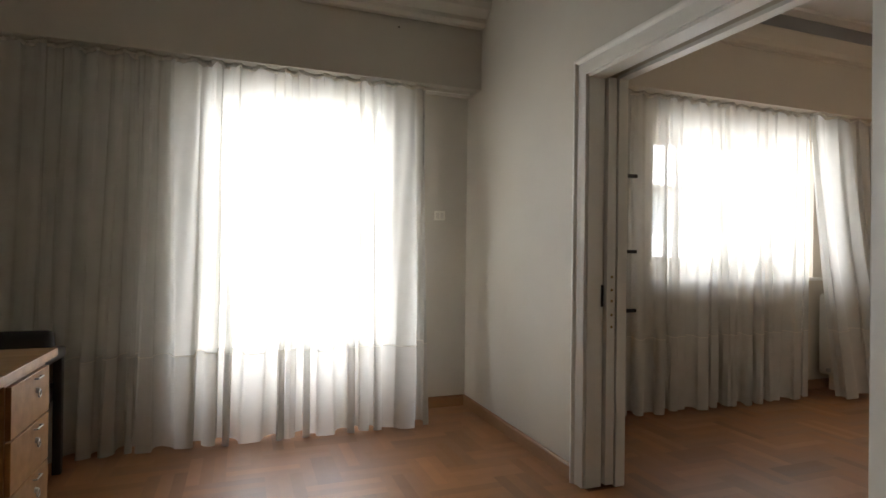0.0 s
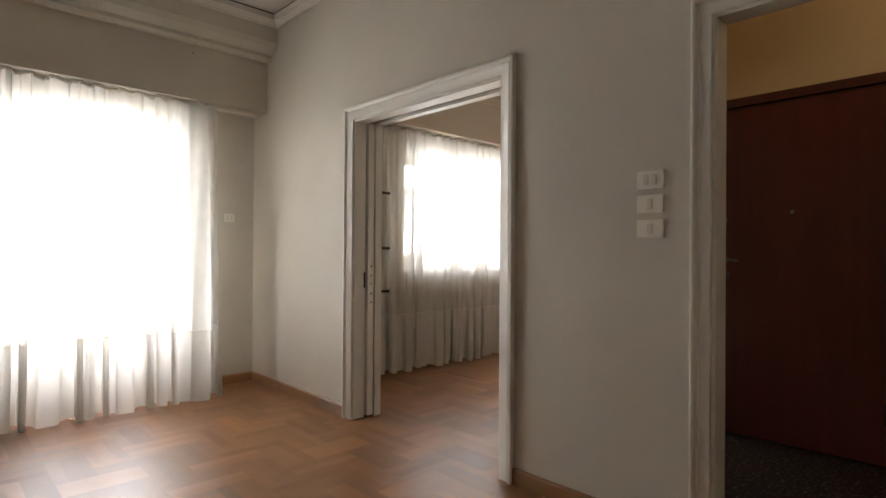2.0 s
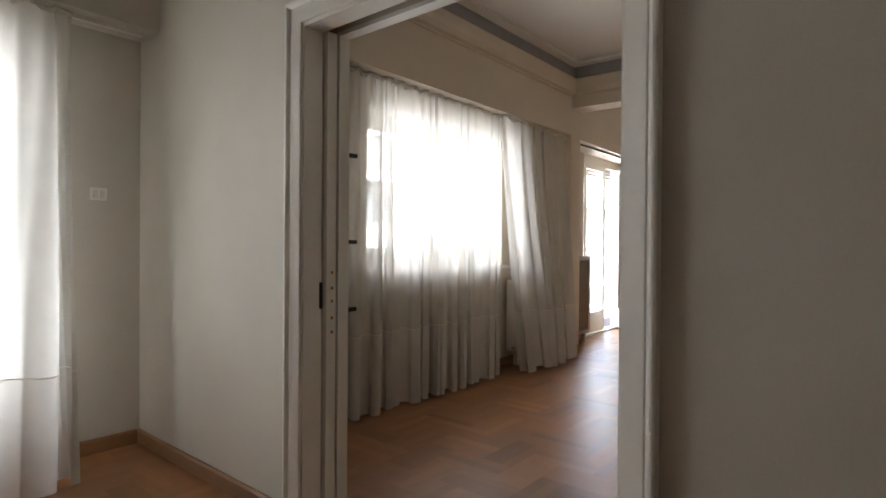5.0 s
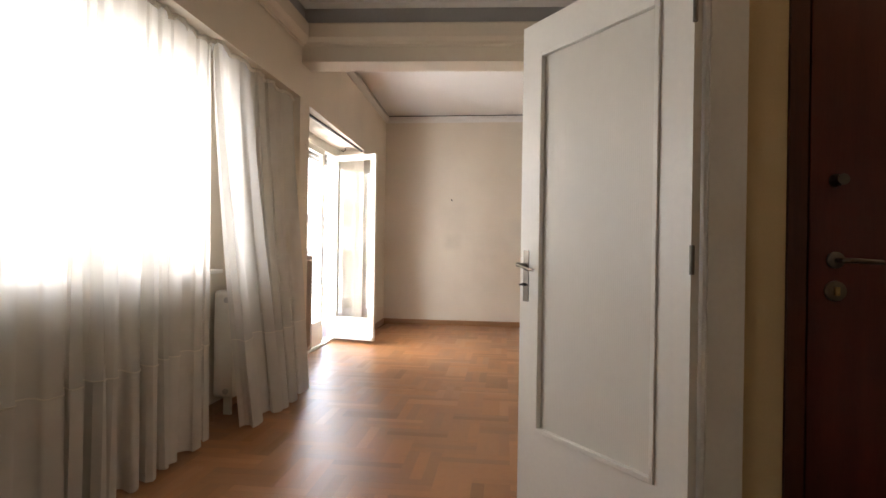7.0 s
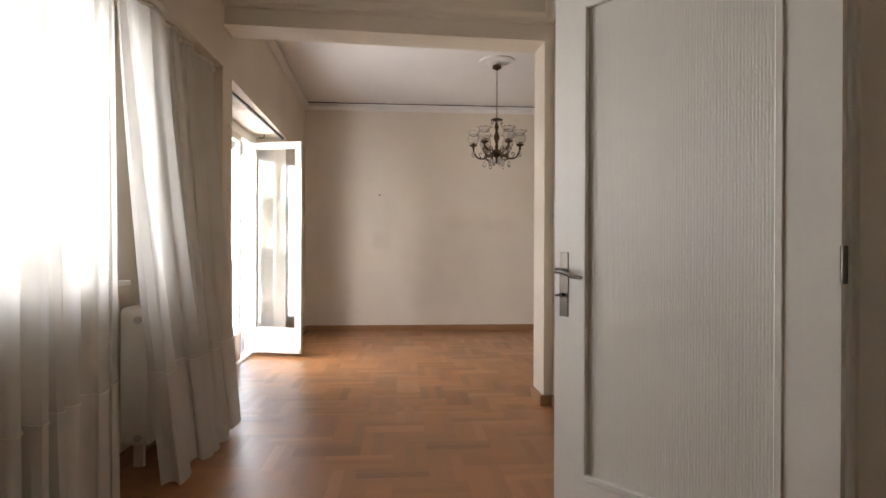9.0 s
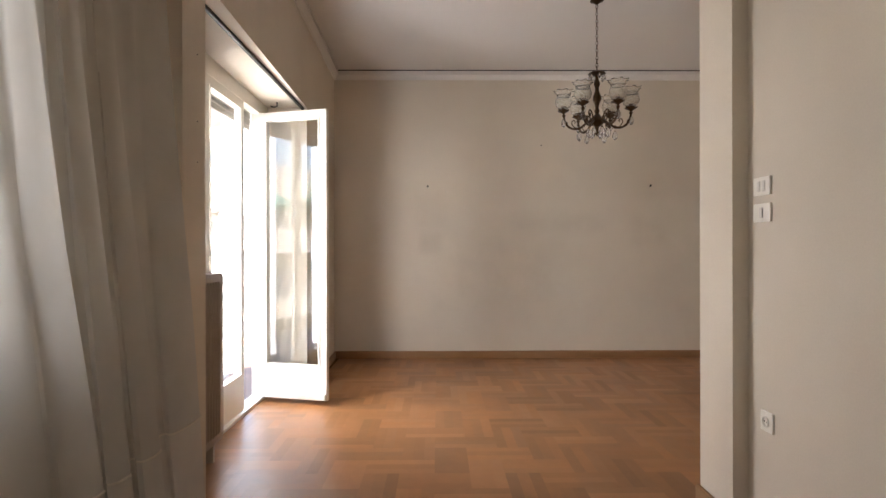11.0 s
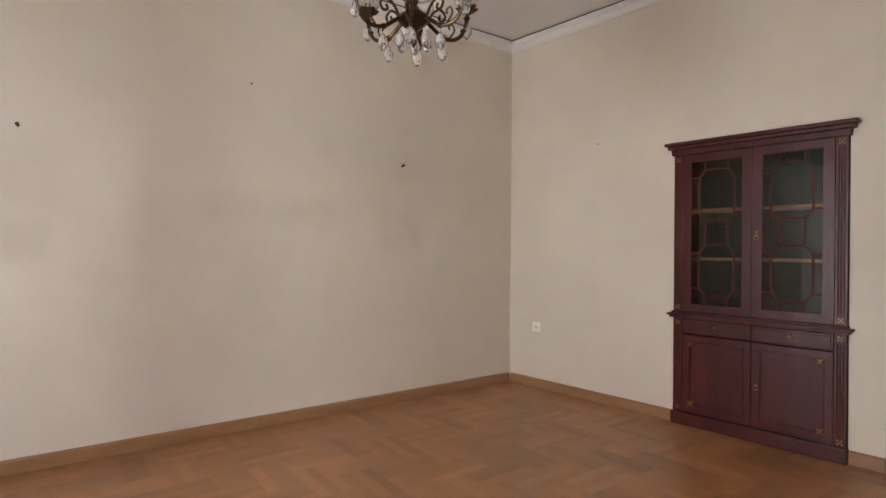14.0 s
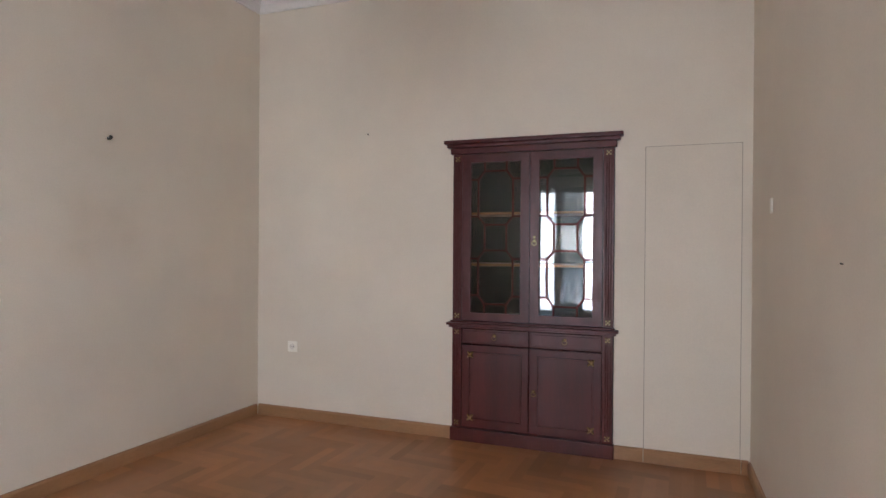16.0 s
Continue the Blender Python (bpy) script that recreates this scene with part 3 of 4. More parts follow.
# ---- glazed room door, folded back ----
gd = thing("glazed_door", "white painted door with ribbed glass panel standing open", "door", (1.515, -2.945, 0.012), 36.4)
W, T = 0.845, 0.040
ST = 0.128
bm = bmesh.new()
for q in ((0, 0.138, 0, 2.098), (W - ST, W, 0, 2.098), (0.138, W - ST, 0, 0.373), (0.138, W - ST, 1.944, 2.098)):
    box(bm, q[0], -T, q[2], q[1], 0, q[3])
bmesh.ops.remove_doubles(bm, verts=bm.verts[:], dist=1e-5)
part("door_frame", bm, M_WHITE, gd)
bm = bmesh.new()
for s in (0.001, -T - 0.009):
    for q in ((0.123, 0.142, 0.358, 1.959), (W - ST - 0.004, W - ST + 0.015, 0.358, 1.959), (0.142, W - ST - 0.004, 0.358, 0.377), (0.142, W - ST - 0.004, 1.940, 1.959)):
        box(bm, q[0], s, q[2], q[1], s + 0.008, q[3])
bmesh.ops.bevel(bm, geom=bm.edges[:], offset=0.002, segments=1, affect="EDGES")
part("glazing_bead", bm, M_WHITE, gd)
bm = bmesh.new()
x0, x1, n = 0.139, W - ST - 0.001, 260
top, low = [], []
for i in range(n + 1):
    x = x0 + (x1 - x0) * i / n
    y = -0.016 + 0.00045 * math.cos(math.pi * i / 2)
    low.append((bm.verts.new((x, y, 0.374)), bm.verts.new((x, -0.022, 0.374))))
    top.append((bm.verts.new((x, y, 1.943)), bm.verts.new((x, -0.022, 1.943))))
for i in range(n):
    bm.faces.new((low[i][0], low[i + 1][0], top[i + 1][0], top[i][0]))
    bm.faces.new((low[i][1], top[i][1], top[i + 1][1], low[i + 1][1]))
for k in (0, n):
    bm.faces.new((low[k][0], top[k][0], top[k][1], low[k][1]))
part("glass_panel", bm, M_RIB, gd, "ribbed translucent glass panel")
for s, y in ((1, 0.0), (-1, -T)):
    plate = part("handle_plate", bbox(W - 0.060, min(y, y + s * 0.004), 0.900, W - 0.024, max(y, y + s * 0.004), 1.122, 0.0015), M_LOCK, gd, "dull nickel long backplate")
    bm = bmesh.new()
    lathe_pts = [(W - 0.042, y, 1.058), (W - 0.042, y + s * 0.045, 1.058), (W - 0.050, y + s * 0.055, 1.060), (W - 0.080, y + s * 0.056, 1.056), (W - 0.115, y + s * 0.054, 1.042), (W - 0.150, y + s * 0.052, 1.040)]
    tube(bm, lathe_pts, [0.009, 0.009, 0.010, 0.008, 0.0065, 0.005], 10)
    part("lever", bm, M_LOCK, plate, "curved dull nickel lever handle", True)
    bm = bmesh.new()
    tube(bm, [(W - 0.042, y, 0.975), (W - 0.042, y + s * 0.022, 0.975)], 0.007, 10)
    tube(bm, [(W - 0.042, y + s * 0.018, 0.975), (W - 0.020, y + s * 0.020, 0.972)], 0.004, 8)
    part("key", bm, M_IRON, plate, "small dark key", True)
for z in (0.25, 1.10, 1.88):
    bm = bmesh.new()
    tube(bm, [(-0.006, 0.004, z - 0.045), (-0.006, 0.004, z + 0.045)], 0.008, 10)
    part("hinge", bm, M_LOCK, gd, "dull steel hinge knuckle", True)
bm = bmesh.new()
lathe(bm, [(0.012, 0.0), (0.012, 0.02), (0.006, 0.024)], (W - 0.06, -0.06, -0.006))
part("door_stop", bm, M_IRON, gd)

# ---- entrance door ----
ed = thing("entrance_door", "dark red mahogany veneered entrance door, closed", "door", (1.60, -3.785, 0))
part("leaf", bbox(0.012, -0.452, 0.012, 0.062, 0.450, 2.088, 0.004), M_MAHOG, ed)
bm = bmesh.new()
for q in ((-0.525, -0.470, 0, 2.142), (0.468, 0.523, 0, 2.142), (-0.470, 0.468, 2.090, 2.142)):
    box(bm, -0.012, q[0], q[2], 0.10, q[1], q[3])
bmesh.ops.remove_doubles(bm, verts=bm.verts[:], dist=1e-5)
part("door_frame", bm, M_MAHOGD, ed, "dark reddish door frame")
# dark sheet added for the shade between leaf and frame
part("gap", bbox(0.05, -0.470, 0.0, 0.055, 0.468, 2.09), M_SHADOW, ed)
for z, r in ((1.118, 0.026), (1.02, 0.032)):
    bm = bmesh.new()
    tube(bm, [(0.013, 0.372, z), (0.002, 0.372, z), (-0.002, 0.372, z)], [r, r, r * 0.8], 20)
    rose = part("rose", bm, M_LOCK, ed, "round satin steel rose", True)
    if z > 1.1:
        bm = bmesh.new()
        tube(bm, [(0.0, 0.372, z), (-0.045, 0.372, z), (-0.052, 0.362, z), (-0.052, 0.270, z - 0.004)], [0.009, 0.009, 0.009, 0.008], 10)
        part("lever", bm, M_LOCK, rose, "", True)
    else:
        part("lock_cylinder", bbox(-0.008, 0.364, z - 0.014, 0.0, 0.380, z + 0.014, 0.003), M_BRASS, rose)
bm = bmesh.new()
tube(bm, [(0.013, -0.008, 1.41), (0.006, -0.008, 1.41)], [0.012, 0.010], 14)
part("peephole", bm, M_STEEL, ed, "", True)
bm = bmesh.new()
tube(bm, [(0.013, 0.372, 1.37), (-0.02, 0.372, 1.37), (-0.03, 0.372, 1.37)], [0.022, 0.014, 0.018], 14)
part("bolt_knob", bm, M_LOCK, ed, "round steel latch knob", True)
for z in (0.3, 1.05, 1.82):
    part("hinge", bbox(-0.006, -0.464, z - 0.06, 0.014, -0.448, z + 0.06, 0.004), M_IRON, ed, "dark steel hinge")

# ---- radiators ----
def radiator(label, at, length, height, front=-0.030, mat=None):
    mat = mat or M_RAD
    r = thing("radiator", label, "radiator", at)
    bm = bmesh.new()
    box(bm, 0, front, 0, length, 0.045, height)
    ends = [e for e in bm.edges if abs(e.verts[0].co.y - e.verts[1].co.y) > 0.05]
    bmesh.ops.bevel(bm, geom=ends, offset=0.035, segments=5, affect="EDGES", profile=0.5)
    bmesh.ops.bevel(bm, geom=[e for e in bm.edges if e.calc_face_angle(0) > 0.8], offset=0.006, segments=2, affect="EDGES", profile=0.5)
    part("body", bm, mat, r, "", True)
    n = int((length - 0.07) / 0.036)
    for i in range(n):
        x = 0.045 + i * 0.036
        bm = bmesh.new()
        tube(bm, [(x, front + 0.002, 0.045), (x, front - 0.003, 0.06), (x, front - 0.003, height - 0.06), (x, front + 0.002, height - 0.045)], [0.006, 0.010, 0.010, 0.006], 8)
        part("rib", bm, mat, r, "", True)
    for z in (0.045, height - 0.06):
        bm = bmesh.new()
        tube(bm, [(-0.010, front / 2, z), (0.004, front / 2, z)], 0.019, 14)
        tube(bm, [(-0.018, front / 2, z), (-0.009, front / 2, z)], 0.010, 6)
        part("end_plug", bm, M_STEEL, r, "metal end plug", True)
    for x in (0.12, length - 0.12):
        part("foot", bbox(x - 0.012, -0.02, -at[2], x + 0.012, 0.03, 0.004), mat, r)
    return r


radiator("white enamelled radiator half hidden behind the sheer curtain", (3.15, -0.540, 0.14), 0.84, 0.70, -0.085)
radiator("cream enamelled tall ribbed radiator beside the balcony door", (4.42, -0.425, 0.10), 0.70, 0.95, -0.030, M_RADSHADED)


# ---- windows ----
def window(name, label, x0, x1, z0, z1, y, leaves, panel=0.0):
    wn = tagged(new(name), label, "window", kind="structure")
    bm = bmesh.new()
    f = 0.06
    for q in ((x0, x0 + f, z0, z1), (x1 - f, x1, z0, z1), (x0 + f, x1 - f, z1 - f, z1), (x0 + f, x1 - f, z0, z0 + f)):
        box(bm, q[0], y, q[2], q[1], y + 0.07, q[3])
    part("window_frame", bm, M_OFFW, wn)
    w = (x1 - x0 - 2 * f) / leaves
    for i in range(leaves):
        a, b = x0 + f + i * w, x0 + f + (i + 1) * w
        lo = z0 + f
        bm = bmesh.new()
        s = 0.055
        for q in ((a, a + s, lo, z1 - f), (b - s, b, lo, z1 - f), (a + s, b - s, z1 - f - s, z1 - f), (a + s, b - s, lo, lo + s + panel)):
            box(bm, q[0] + 0.002, y + 0.012, q[2] + 0.002, q[1] - 0.002, y + 0.055, q[3] - 0.002)
        sash = part("sash", bm, M_OFFW, wn)
        pane = part("pane", bbox(a + s - 0.004, y + 0.03, lo + s + panel - 0.004, b - s + 0.004, y + 0.034, z1 - f - s + 0.004), M_GLASS, sash)
        pane.visible_shadow = False
    return wn


window("window_1", "white framed balcony window behind the sheer curtain", -1.79, -0.68, 0.0, 2.13, 0.15, 2, 0.30)
window("window_2", "white framed wide casement window behind the curtain", 1.37, 3.13, 0.98, 2.18, -0.29, 3)
struct("sill_dining", bbox(1.33, -0.54, 0.955, 3.17, -0.20, 0.979, 0.004), M_OFFW, "white painted window sill", "sill")

# ---- balcony door ----
bd = thing("balcony_door", "white painted glazed balcony door with one leaf open", "door", (6.29, -0.30, 0))


def glazed_leaf(parent, name, x0, x1, y, lab=""):
    s, low = 0.068, 0.30
    bm = bmesh.new()
    for q in ((x0, x0 + s, 0.035, 2.25), (x1 - s, x1, 0.035, 2.25), (x0 + s, x1 - s, 2.25 - s, 2.25), (x0 + s, x1 - s, 0.035, low)):
        box(bm, q[0], y, q[2], q[1], y + 0.042, q[3])
    bmesh.ops.remove_doubles(bm, verts=bm.verts[:], dist=1e-5)
    lf = part(name, bm, M_OFFW, parent, lab)
    pn = part("pane", bbox(x0 + s - 0.004, y + 0.018, low - 0.004, x1 - s + 0.004, y + 0.022, 2.25 - s + 0.004), M_GLASS, lf)
    pn.visible_shadow = False
    bm = bmesh.new()
    for yy in (y - 0.006, y + 0.042):
        for q in ((x0 + s - 0.012, x0 + s, low - 0.012, 2.25 - s + 0.012), (x1 - s, x1 - s + 0.012, low - 0.012, 2.25 - s + 0.012), (x0 + s, x1 - s, low - 0.012, low), (x0 + s, x1 - s, 2.25 - s, 2.25 - s + 0.012)):
            box(bm, q[0], yy, q[2], q[1], yy + 0.006, q[3])
    part("glazing_bead", bm, M_OFFW, lf)
    part("weather_bar", bbox(x0 + 0.004, y + 0.042, 0.04, x1 - 0.004, y + 0.065, 0.085, 0.008), M_OFFW, lf)
    return lf


shut_leaf = glazed_leaf(bd, "closed_leaf", -1.048, -0.392, 0.0)
open_leaf = glazed_leaf(bd, "open_leaf", -0.580, -0.002, 0.0, "leaf swung into the room")
open_leaf.matrix_basis = pose(0, 0.0, 0, 0, 0, 75.0)
bm = bmesh.new()
for q in ((-1.165, -1.05, 0.0, 2.42), (0.0, 0.178, 0.0, 2.42), (-1.05, 0.0, 2.254, 2.42)):
    box(bm, q[0], 0.004, q[2], q[1], 0.078, q[3])
part("door_frame", bm, M_OFFW, bd)
part("threshold", bbox(-1.12, -0.012, -0.004, 0.178, 0.10, 0.022, 0.004), M_OFFW, bd, "white painted threshold")
sh = thing("roller_shutter", "brown slatted roller shutter rolled up above the doorway", "shutter", (5.0, -0.20, 2.12))
for i in range(5):
    part("slat", bbox(0.08, -0.008, i * 0.046, 1.30, 0.008, i * 0.046 + 0.041, 0.004), M_SHUT, sh)
ob = put("curtain_track", bbox(4.36, -0.595, 2.330, 6.46, -0.577, 2.349), M_IRON)
tagged(ob, "dark metal curtain track fixed under the lintel", "curtain track")
for x in (4.86, 6.30):
    bm = bmesh.new()
    tube(bm, [(x, -0.42, 2.352), (x, -0.42, 2.318), (x, -0.40, 2.312), (x, -0.37, 2.318)], 0.006, 8)
    tagged(put("rail_bracket", bm, M_IRON, True), "small dark iron rail bracket under the soffit", "bracket", group="rail brackets")

# ---- brick wall of the hall ----
bw = struct("wall_brick", bbox(1.588, -5.9, 0.0, 1.602, -4.318, 2.185), M_MORTAR, "dark red glazed brick wall with pale joints", "wall")
brick_mesh = {}


def brick_at(y0, y1, z0):
    key = round(y1 - y0, 4)
    if key not in brick_mesh:
        b = bbox(0, 0, 0, 0.012, key, 0.052, 0.002, 1)
        me = bpy.data.meshes.new("brick")
        b.to_mesh(me)
        b.free()
        me.materials.append(M_BRICK)
        brick_mesh[key] = me
    o = new("brick", brick_mesh[key])
    o.location = (1.580, y0, z0)
    o.parent = bw


for row in range(37):
    y = -4.326
    first = True
    while y > -5.86:
        ln = 0.098 if (first and row % 2) else 0.205
        ln = min(ln, y + 5.88)
        if ln > 0.05:
            brick_at(y - ln, y, 0.006 + row * 0.0589)
        y -= ln + 0.007
        first = False
orn = thing("wall_ornament", "small dark metal ornament hanging on the brick wall", "ornament", (1.572, -4.565, 1.70))
bm = bmesh.new()
for k in range(6):
    a = k * math.pi / 3
    tube(bm, [(0, 0, 0), (-0.004, 0.02 * math.cos(a), 0.02 * math.sin(a)), (0, 0.034 * math.cos(a), 0.034 * math.sin(a))], [0.006, 0.009, 0.003], 8)
part("star", bm, M_IRON, orn, "", True)
bm = bmesh.new()
tube(bm, [(0.004, 0, 0.02), (0.006, 0, 0.13)], 0.0025, 6)
part("cord", bm, M_IRON, orn)

# ---- china cabinet in its niche ----
cab = thing("china_cabinet", "dark mahogany china cabinet with lattice glazed doors in a niche", "cabinet", (SW[0], SW[1], 0), sang)
CX0, CX1 = 0.752, 1.772
part("plinth", bbox(CX0 - 0.008, -0.36, 0.0, CX1 + 0.008, 0.040, 0.085, 0.004), M_CHERRY, cab)
bm = bmesh.new()
for q in ((CX0, -0.36, 0.085, CX0 + 0.02, 0.0, 1.90), (CX1 - 0.02, -0.36, 0.085, CX1, 0.0, 1.90), (CX0 + 0.02, -0.36, 1.88, CX1 - 0.02, 0.0, 1.90), (CX0 + 0.02, -0.36, 0.085, CX1 - 0.02, 0.0, 0.10), (CX0 + 0.02, -0.36, 0.745, CX1 - 0.02, 0.0, 0.762)):
    box(bm, *q)
part("carcass", bm, M_CHERRY, cab)
part("back_panel", bbox(CX0 - 0.01, -0.380, 0.0, CX1 + 0.01, -0.361, 1.925), M_CHERRY, cab)
part("lining", bbox(CX0 + 0.021, -0.355, 0.763, CX1 - 0.021, -0.335, 1.879), M_INTER, cab, "dark green back lining")
for z in (1.15, 1.49):
    part("shelf", bbox(CX0 + 0.022, -0.333, z, CX1 - 0.022, -0.05, z + 0.016, 0.003), M_DESK, cab, "pale brown wooden shelf")
for (d, z0, z1, nm) in ((0.036, 1.885, 1.925, "frieze"), (0.056, 1.925, 1.948, "cornice"), (0.072, 1.948, 1.972, "cornice")):
    part(nm, bbox(CX0 - d + 0.020, -0.02, z0, CX1 + d - 0.020, d, z1, 0.006), M_CHERRY, cab)
for (d, z0, z1) in ((0.048, 0.745, 0.762), (0.062, 0.762, 0.778), (0.040, 0.778, 0.790)):
    part("waist_moulding", bbox(CX0 - d + 0.030, -0.02, z0, CX1 + d - 0.030, d, z1, 0.005), M_CHERRY, cab)
PW = 0.062
for x0 in (CX0, CX1 - PW):
    for z0, z1 in ((0.086, 0.744), (0.791, 1.884)):
        pil = part("pilaster", bbox(x0, 0.0, z0, x0 + PW, 0.020, z1, 0.002), M_CHERRY, cab, "fluted pilaster strip")
        for k in range(3):
            bm = bmesh.new()
            tube(bm, [(x0 + 0.016 + 0.015 * k, 0.020, z0 + 0.06), (x0 + 0.016 + 0.015 * k, 0.020, z1 - 0.06)], 0.005, 6)
            part("flute", bm, M_CHERRY, pil, "", True)
        for z in (z0 + 0.03, z1 - 0.03):
            bm = bmesh.new()
            for dx, dz in ((-0.010, -0.010), (0.010, -0.010), (-0.010, 0.010), (0.010, 0.010), (0, 0)):
                tube(bm, [(x0 + PW / 2 + dx, 0.018, z + dz), (x0 + PW / 2 + dx, 0.026, z + dz)], [0.007, 0.004], 8)
            part("rosette", bm, M_BRASS, pil, "small brass corner ornament", True)


def ring_handle(parent, x, z, y):
    bm = bmesh.new()
    tube(bm, [(x, y, z + 0.016), (x, y + 0.006, z + 0.016)], [0.011, 0.007], 12)
    pts = [(x + 0.014 * math.sin(6.2832 * k / 14), y + 0.009, z + 0.002 - 0.014 * math.cos(6.2832 * k / 14)) for k in range(15)]
    tube(bm, pts, 0.0026, 6)
    part("ring_handle", bm, M_BRASS, parent, "small brass ring handle", True)


mid = (CX0 + CX1) / 2
for a, b, side in ((CX0 + PW + 0.003, mid - 0.002, 1), (mid + 0.002, CX1 - PW - 0.003, -1)):
    # drawer
    dr = part("drawer", bbox(a, 0.0, 0.640, b, 0.018, 0.738, 0.003), M_CHERRY, cab)
    part("drawer_panel", bbox(a + 0.014, 0.018, 0.654, b - 0.014, 0.023, 0.724, 0.003), M_CHERRY, dr)
    ring_handle(dr, (a + b) / 2, 0.684, 0.023)
    # lower door
    ld = part("lower_door", bbox(a, 0.0, 0.095, b, 0.018, 0.632, 0.003), M_CHERRY, cab)
    part("door_panel", bbox(a + 0.055, 0.018, 0.150, b - 0.055, 0.022, 0.577, 0.003), M_CHERRY, ld)
    bm = bmesh.new()
    for q in ((a + 0.045, a + 0.055, 0.140, 0.587), (b - 0.055, b - 0.045, 0.140, 0.587), (a + 0.055, b - 0.055, 0.140, 0.150), (a + 0.055, b - 0.055, 0.577, 0.587)):
        box(bm, q[0], 0.018, q[2], q[1], 0.027, q[3])
    part("bead", bm, M_CHERRY, ld)
    cx = b - 0.062 if side < 0 else a + 0.062
    for z in (0.158, 0.570):
        bm = bmesh.new()
        for k in range(4):
            an = k * math.pi / 2 + math.pi / 4
            tube(bm, [(cx, 0.026, z), (cx + 0.014 * math.cos(an), 0.031, z + 0.014 * math.sin(an)), (cx + 0.026 * math.cos(an), 0.028, z + 0.026 * math.sin(an))], [0.006, 0.008, 0.004], 8)
        part("corner_plate", bm, M_BRASS, ld, "pierced brass corner plate", True)
    if side > 0:
        ring_handle(ld, b - 0.030, 0.345, 0.018)
    # glazed upper door with lattice bars
    z0, z1 = 0.794, 1.880
    bm = bmesh.new()
    s = 0.058
    for q in ((a, a + s, z0, z1), (b - s, b, z0, z1), (a + s, b - s, z0, z0 + 0.052), (a + s, b - s, z1 - 0.052, z1)):
        box(bm, q[0], 0.0, q[2], q[1], 0.020, q[3])
    bmesh.ops.remove_doubles(bm, verts=bm.verts[:], dist=1e-5)
    ud = part("upper_door", bm, M_CHERRY, cab)
    gx0, gx1, gz0, gz1 = a + s, b - s, z0 + 0.052, z1 - 0.052
    pn = part("pane", bbox(gx0 - 0.003, 0.006, gz0 - 0.003, gx1 + 0.003, 0.010, gz1 + 0.003), M_GLASS, ud)

    def G(u, v):
        return Vector((gx0 + (gx1 - gx0) * u, 0.014, gz1 - (gz1 - gz0) * v))
    segs = []
    for t0, t1, q0, q1 in ((0.06, 0.415, 0.115, 0.36), (0.585, 0.94, 0.64, 0.885)):
        oct_ = [(0.28, t0), (0.72, t0), (0.85, q0), (0.85, q1), (0.72, t1), (0.28, t1), (0.15, q1), (0.15, q0)]
        segs += list(zip(oct_, oct_[1:] + oct_[:1]))
        segs += [((0, q0), (0.15, q0)), ((0, q1), (0.15, q1)), ((0.85, q0), (1, q0)), ((0.85, q1), (1, q1))]
    segs += [((0.28, 0.415), (0.28, 0.585)), ((0.72, 0.415), (0.72, 0.585)), ((0.28, 0), (0.28, 0.06)), ((0.72, 0), (0.72, 0.06)), ((0.28, 0.94), (0.28, 1)), ((0.72, 0.94), (0.72, 1))]
    for p, q in segs:
        bm = bmesh.new()
        tube(bm, [G(*p), G(*q)], 0.0072, 6)
        part("lattice_bar", bm, M_CHERRY, ud)
    if side > 0:
        ring_handle(ud, b - 0.028, 1.30, 0.020)
        bm = bmesh.new()
        tube(bm, [(b - 0.028, 0.019, 1.34), (b - 0.028, 0.023, 1.34)], [0.009, 0.007], 10)
        part("keyhole", bm, M_BRASS, ud, "", True)

# wallpapered jib door beside the cabinet
jd = thing("jib_door", "flush painted hidden door in the cream wall", "door", (SW[0], SW[1], 0), sang)
part("leaf", bbox(0.062, 0.0015, 0.082, 0.572, 0.004, 1.876), M_WALL, jd)
bm = bmesh.new()
for q in ((0.0575, 0.062, 0.0, 1.88), (0.572, 0.5765, 0.0, 1.88), (0.062, 0.572, 1.876, 1.8795)):
    box(bm, q[0], 0.0005, q[2], q[1], 0.003, q[3])
part("seam", bm, M_SEAM, jd, "thin dark seam round the leaf")

# ---- chandelier ----
ch = thing("chandelier", "bronze six-arm chandelier with frosted tulip shades and crystal drops", "chandelier", (6.05, -2.89, 0))
bm = bmesh.new()
lathe(bm, [(0.19, 3.119), (0.19, 3.108), (0.165, 3.100), (0.15, 3.106), (0.12, 3.104), (0.10, 3.092), (0.06, 3.098), (0.02, 3.09)], (6.05, -2.89, 0), 36)
tagged(put("ceiling_rose", bm, M_CEIL, True), "white round moulded plaster ceiling rose", "ceiling rose")
bm = bmesh.new()
lathe(bm, [(0.012, 3.09), (0.045, 3.07), (0.05, 3.045), (0.02, 3.03), (0.008, 3.02)], sides=18)
part("canopy", bm, M_BRONZE, ch, "", True)
for k in range(18):
    z = 3.018 - k * 0.0275
    bm = bmesh.new()
    pts = []
    for j in range(13):
        a = 6.2832 * j / 12
        lx, lz = 0.008 * math.cos(a), 0.017 * math.sin(a)
        pts.append((lx, 0, z - 0.014 + lz) if k % 2 else (0, lx, z - 0.014 + lz))
    tube(bm, pts, 0.0022, 6)
    part("chain_link", bm, M_BRONZE, ch, "", True)
bm = bmesh.new()
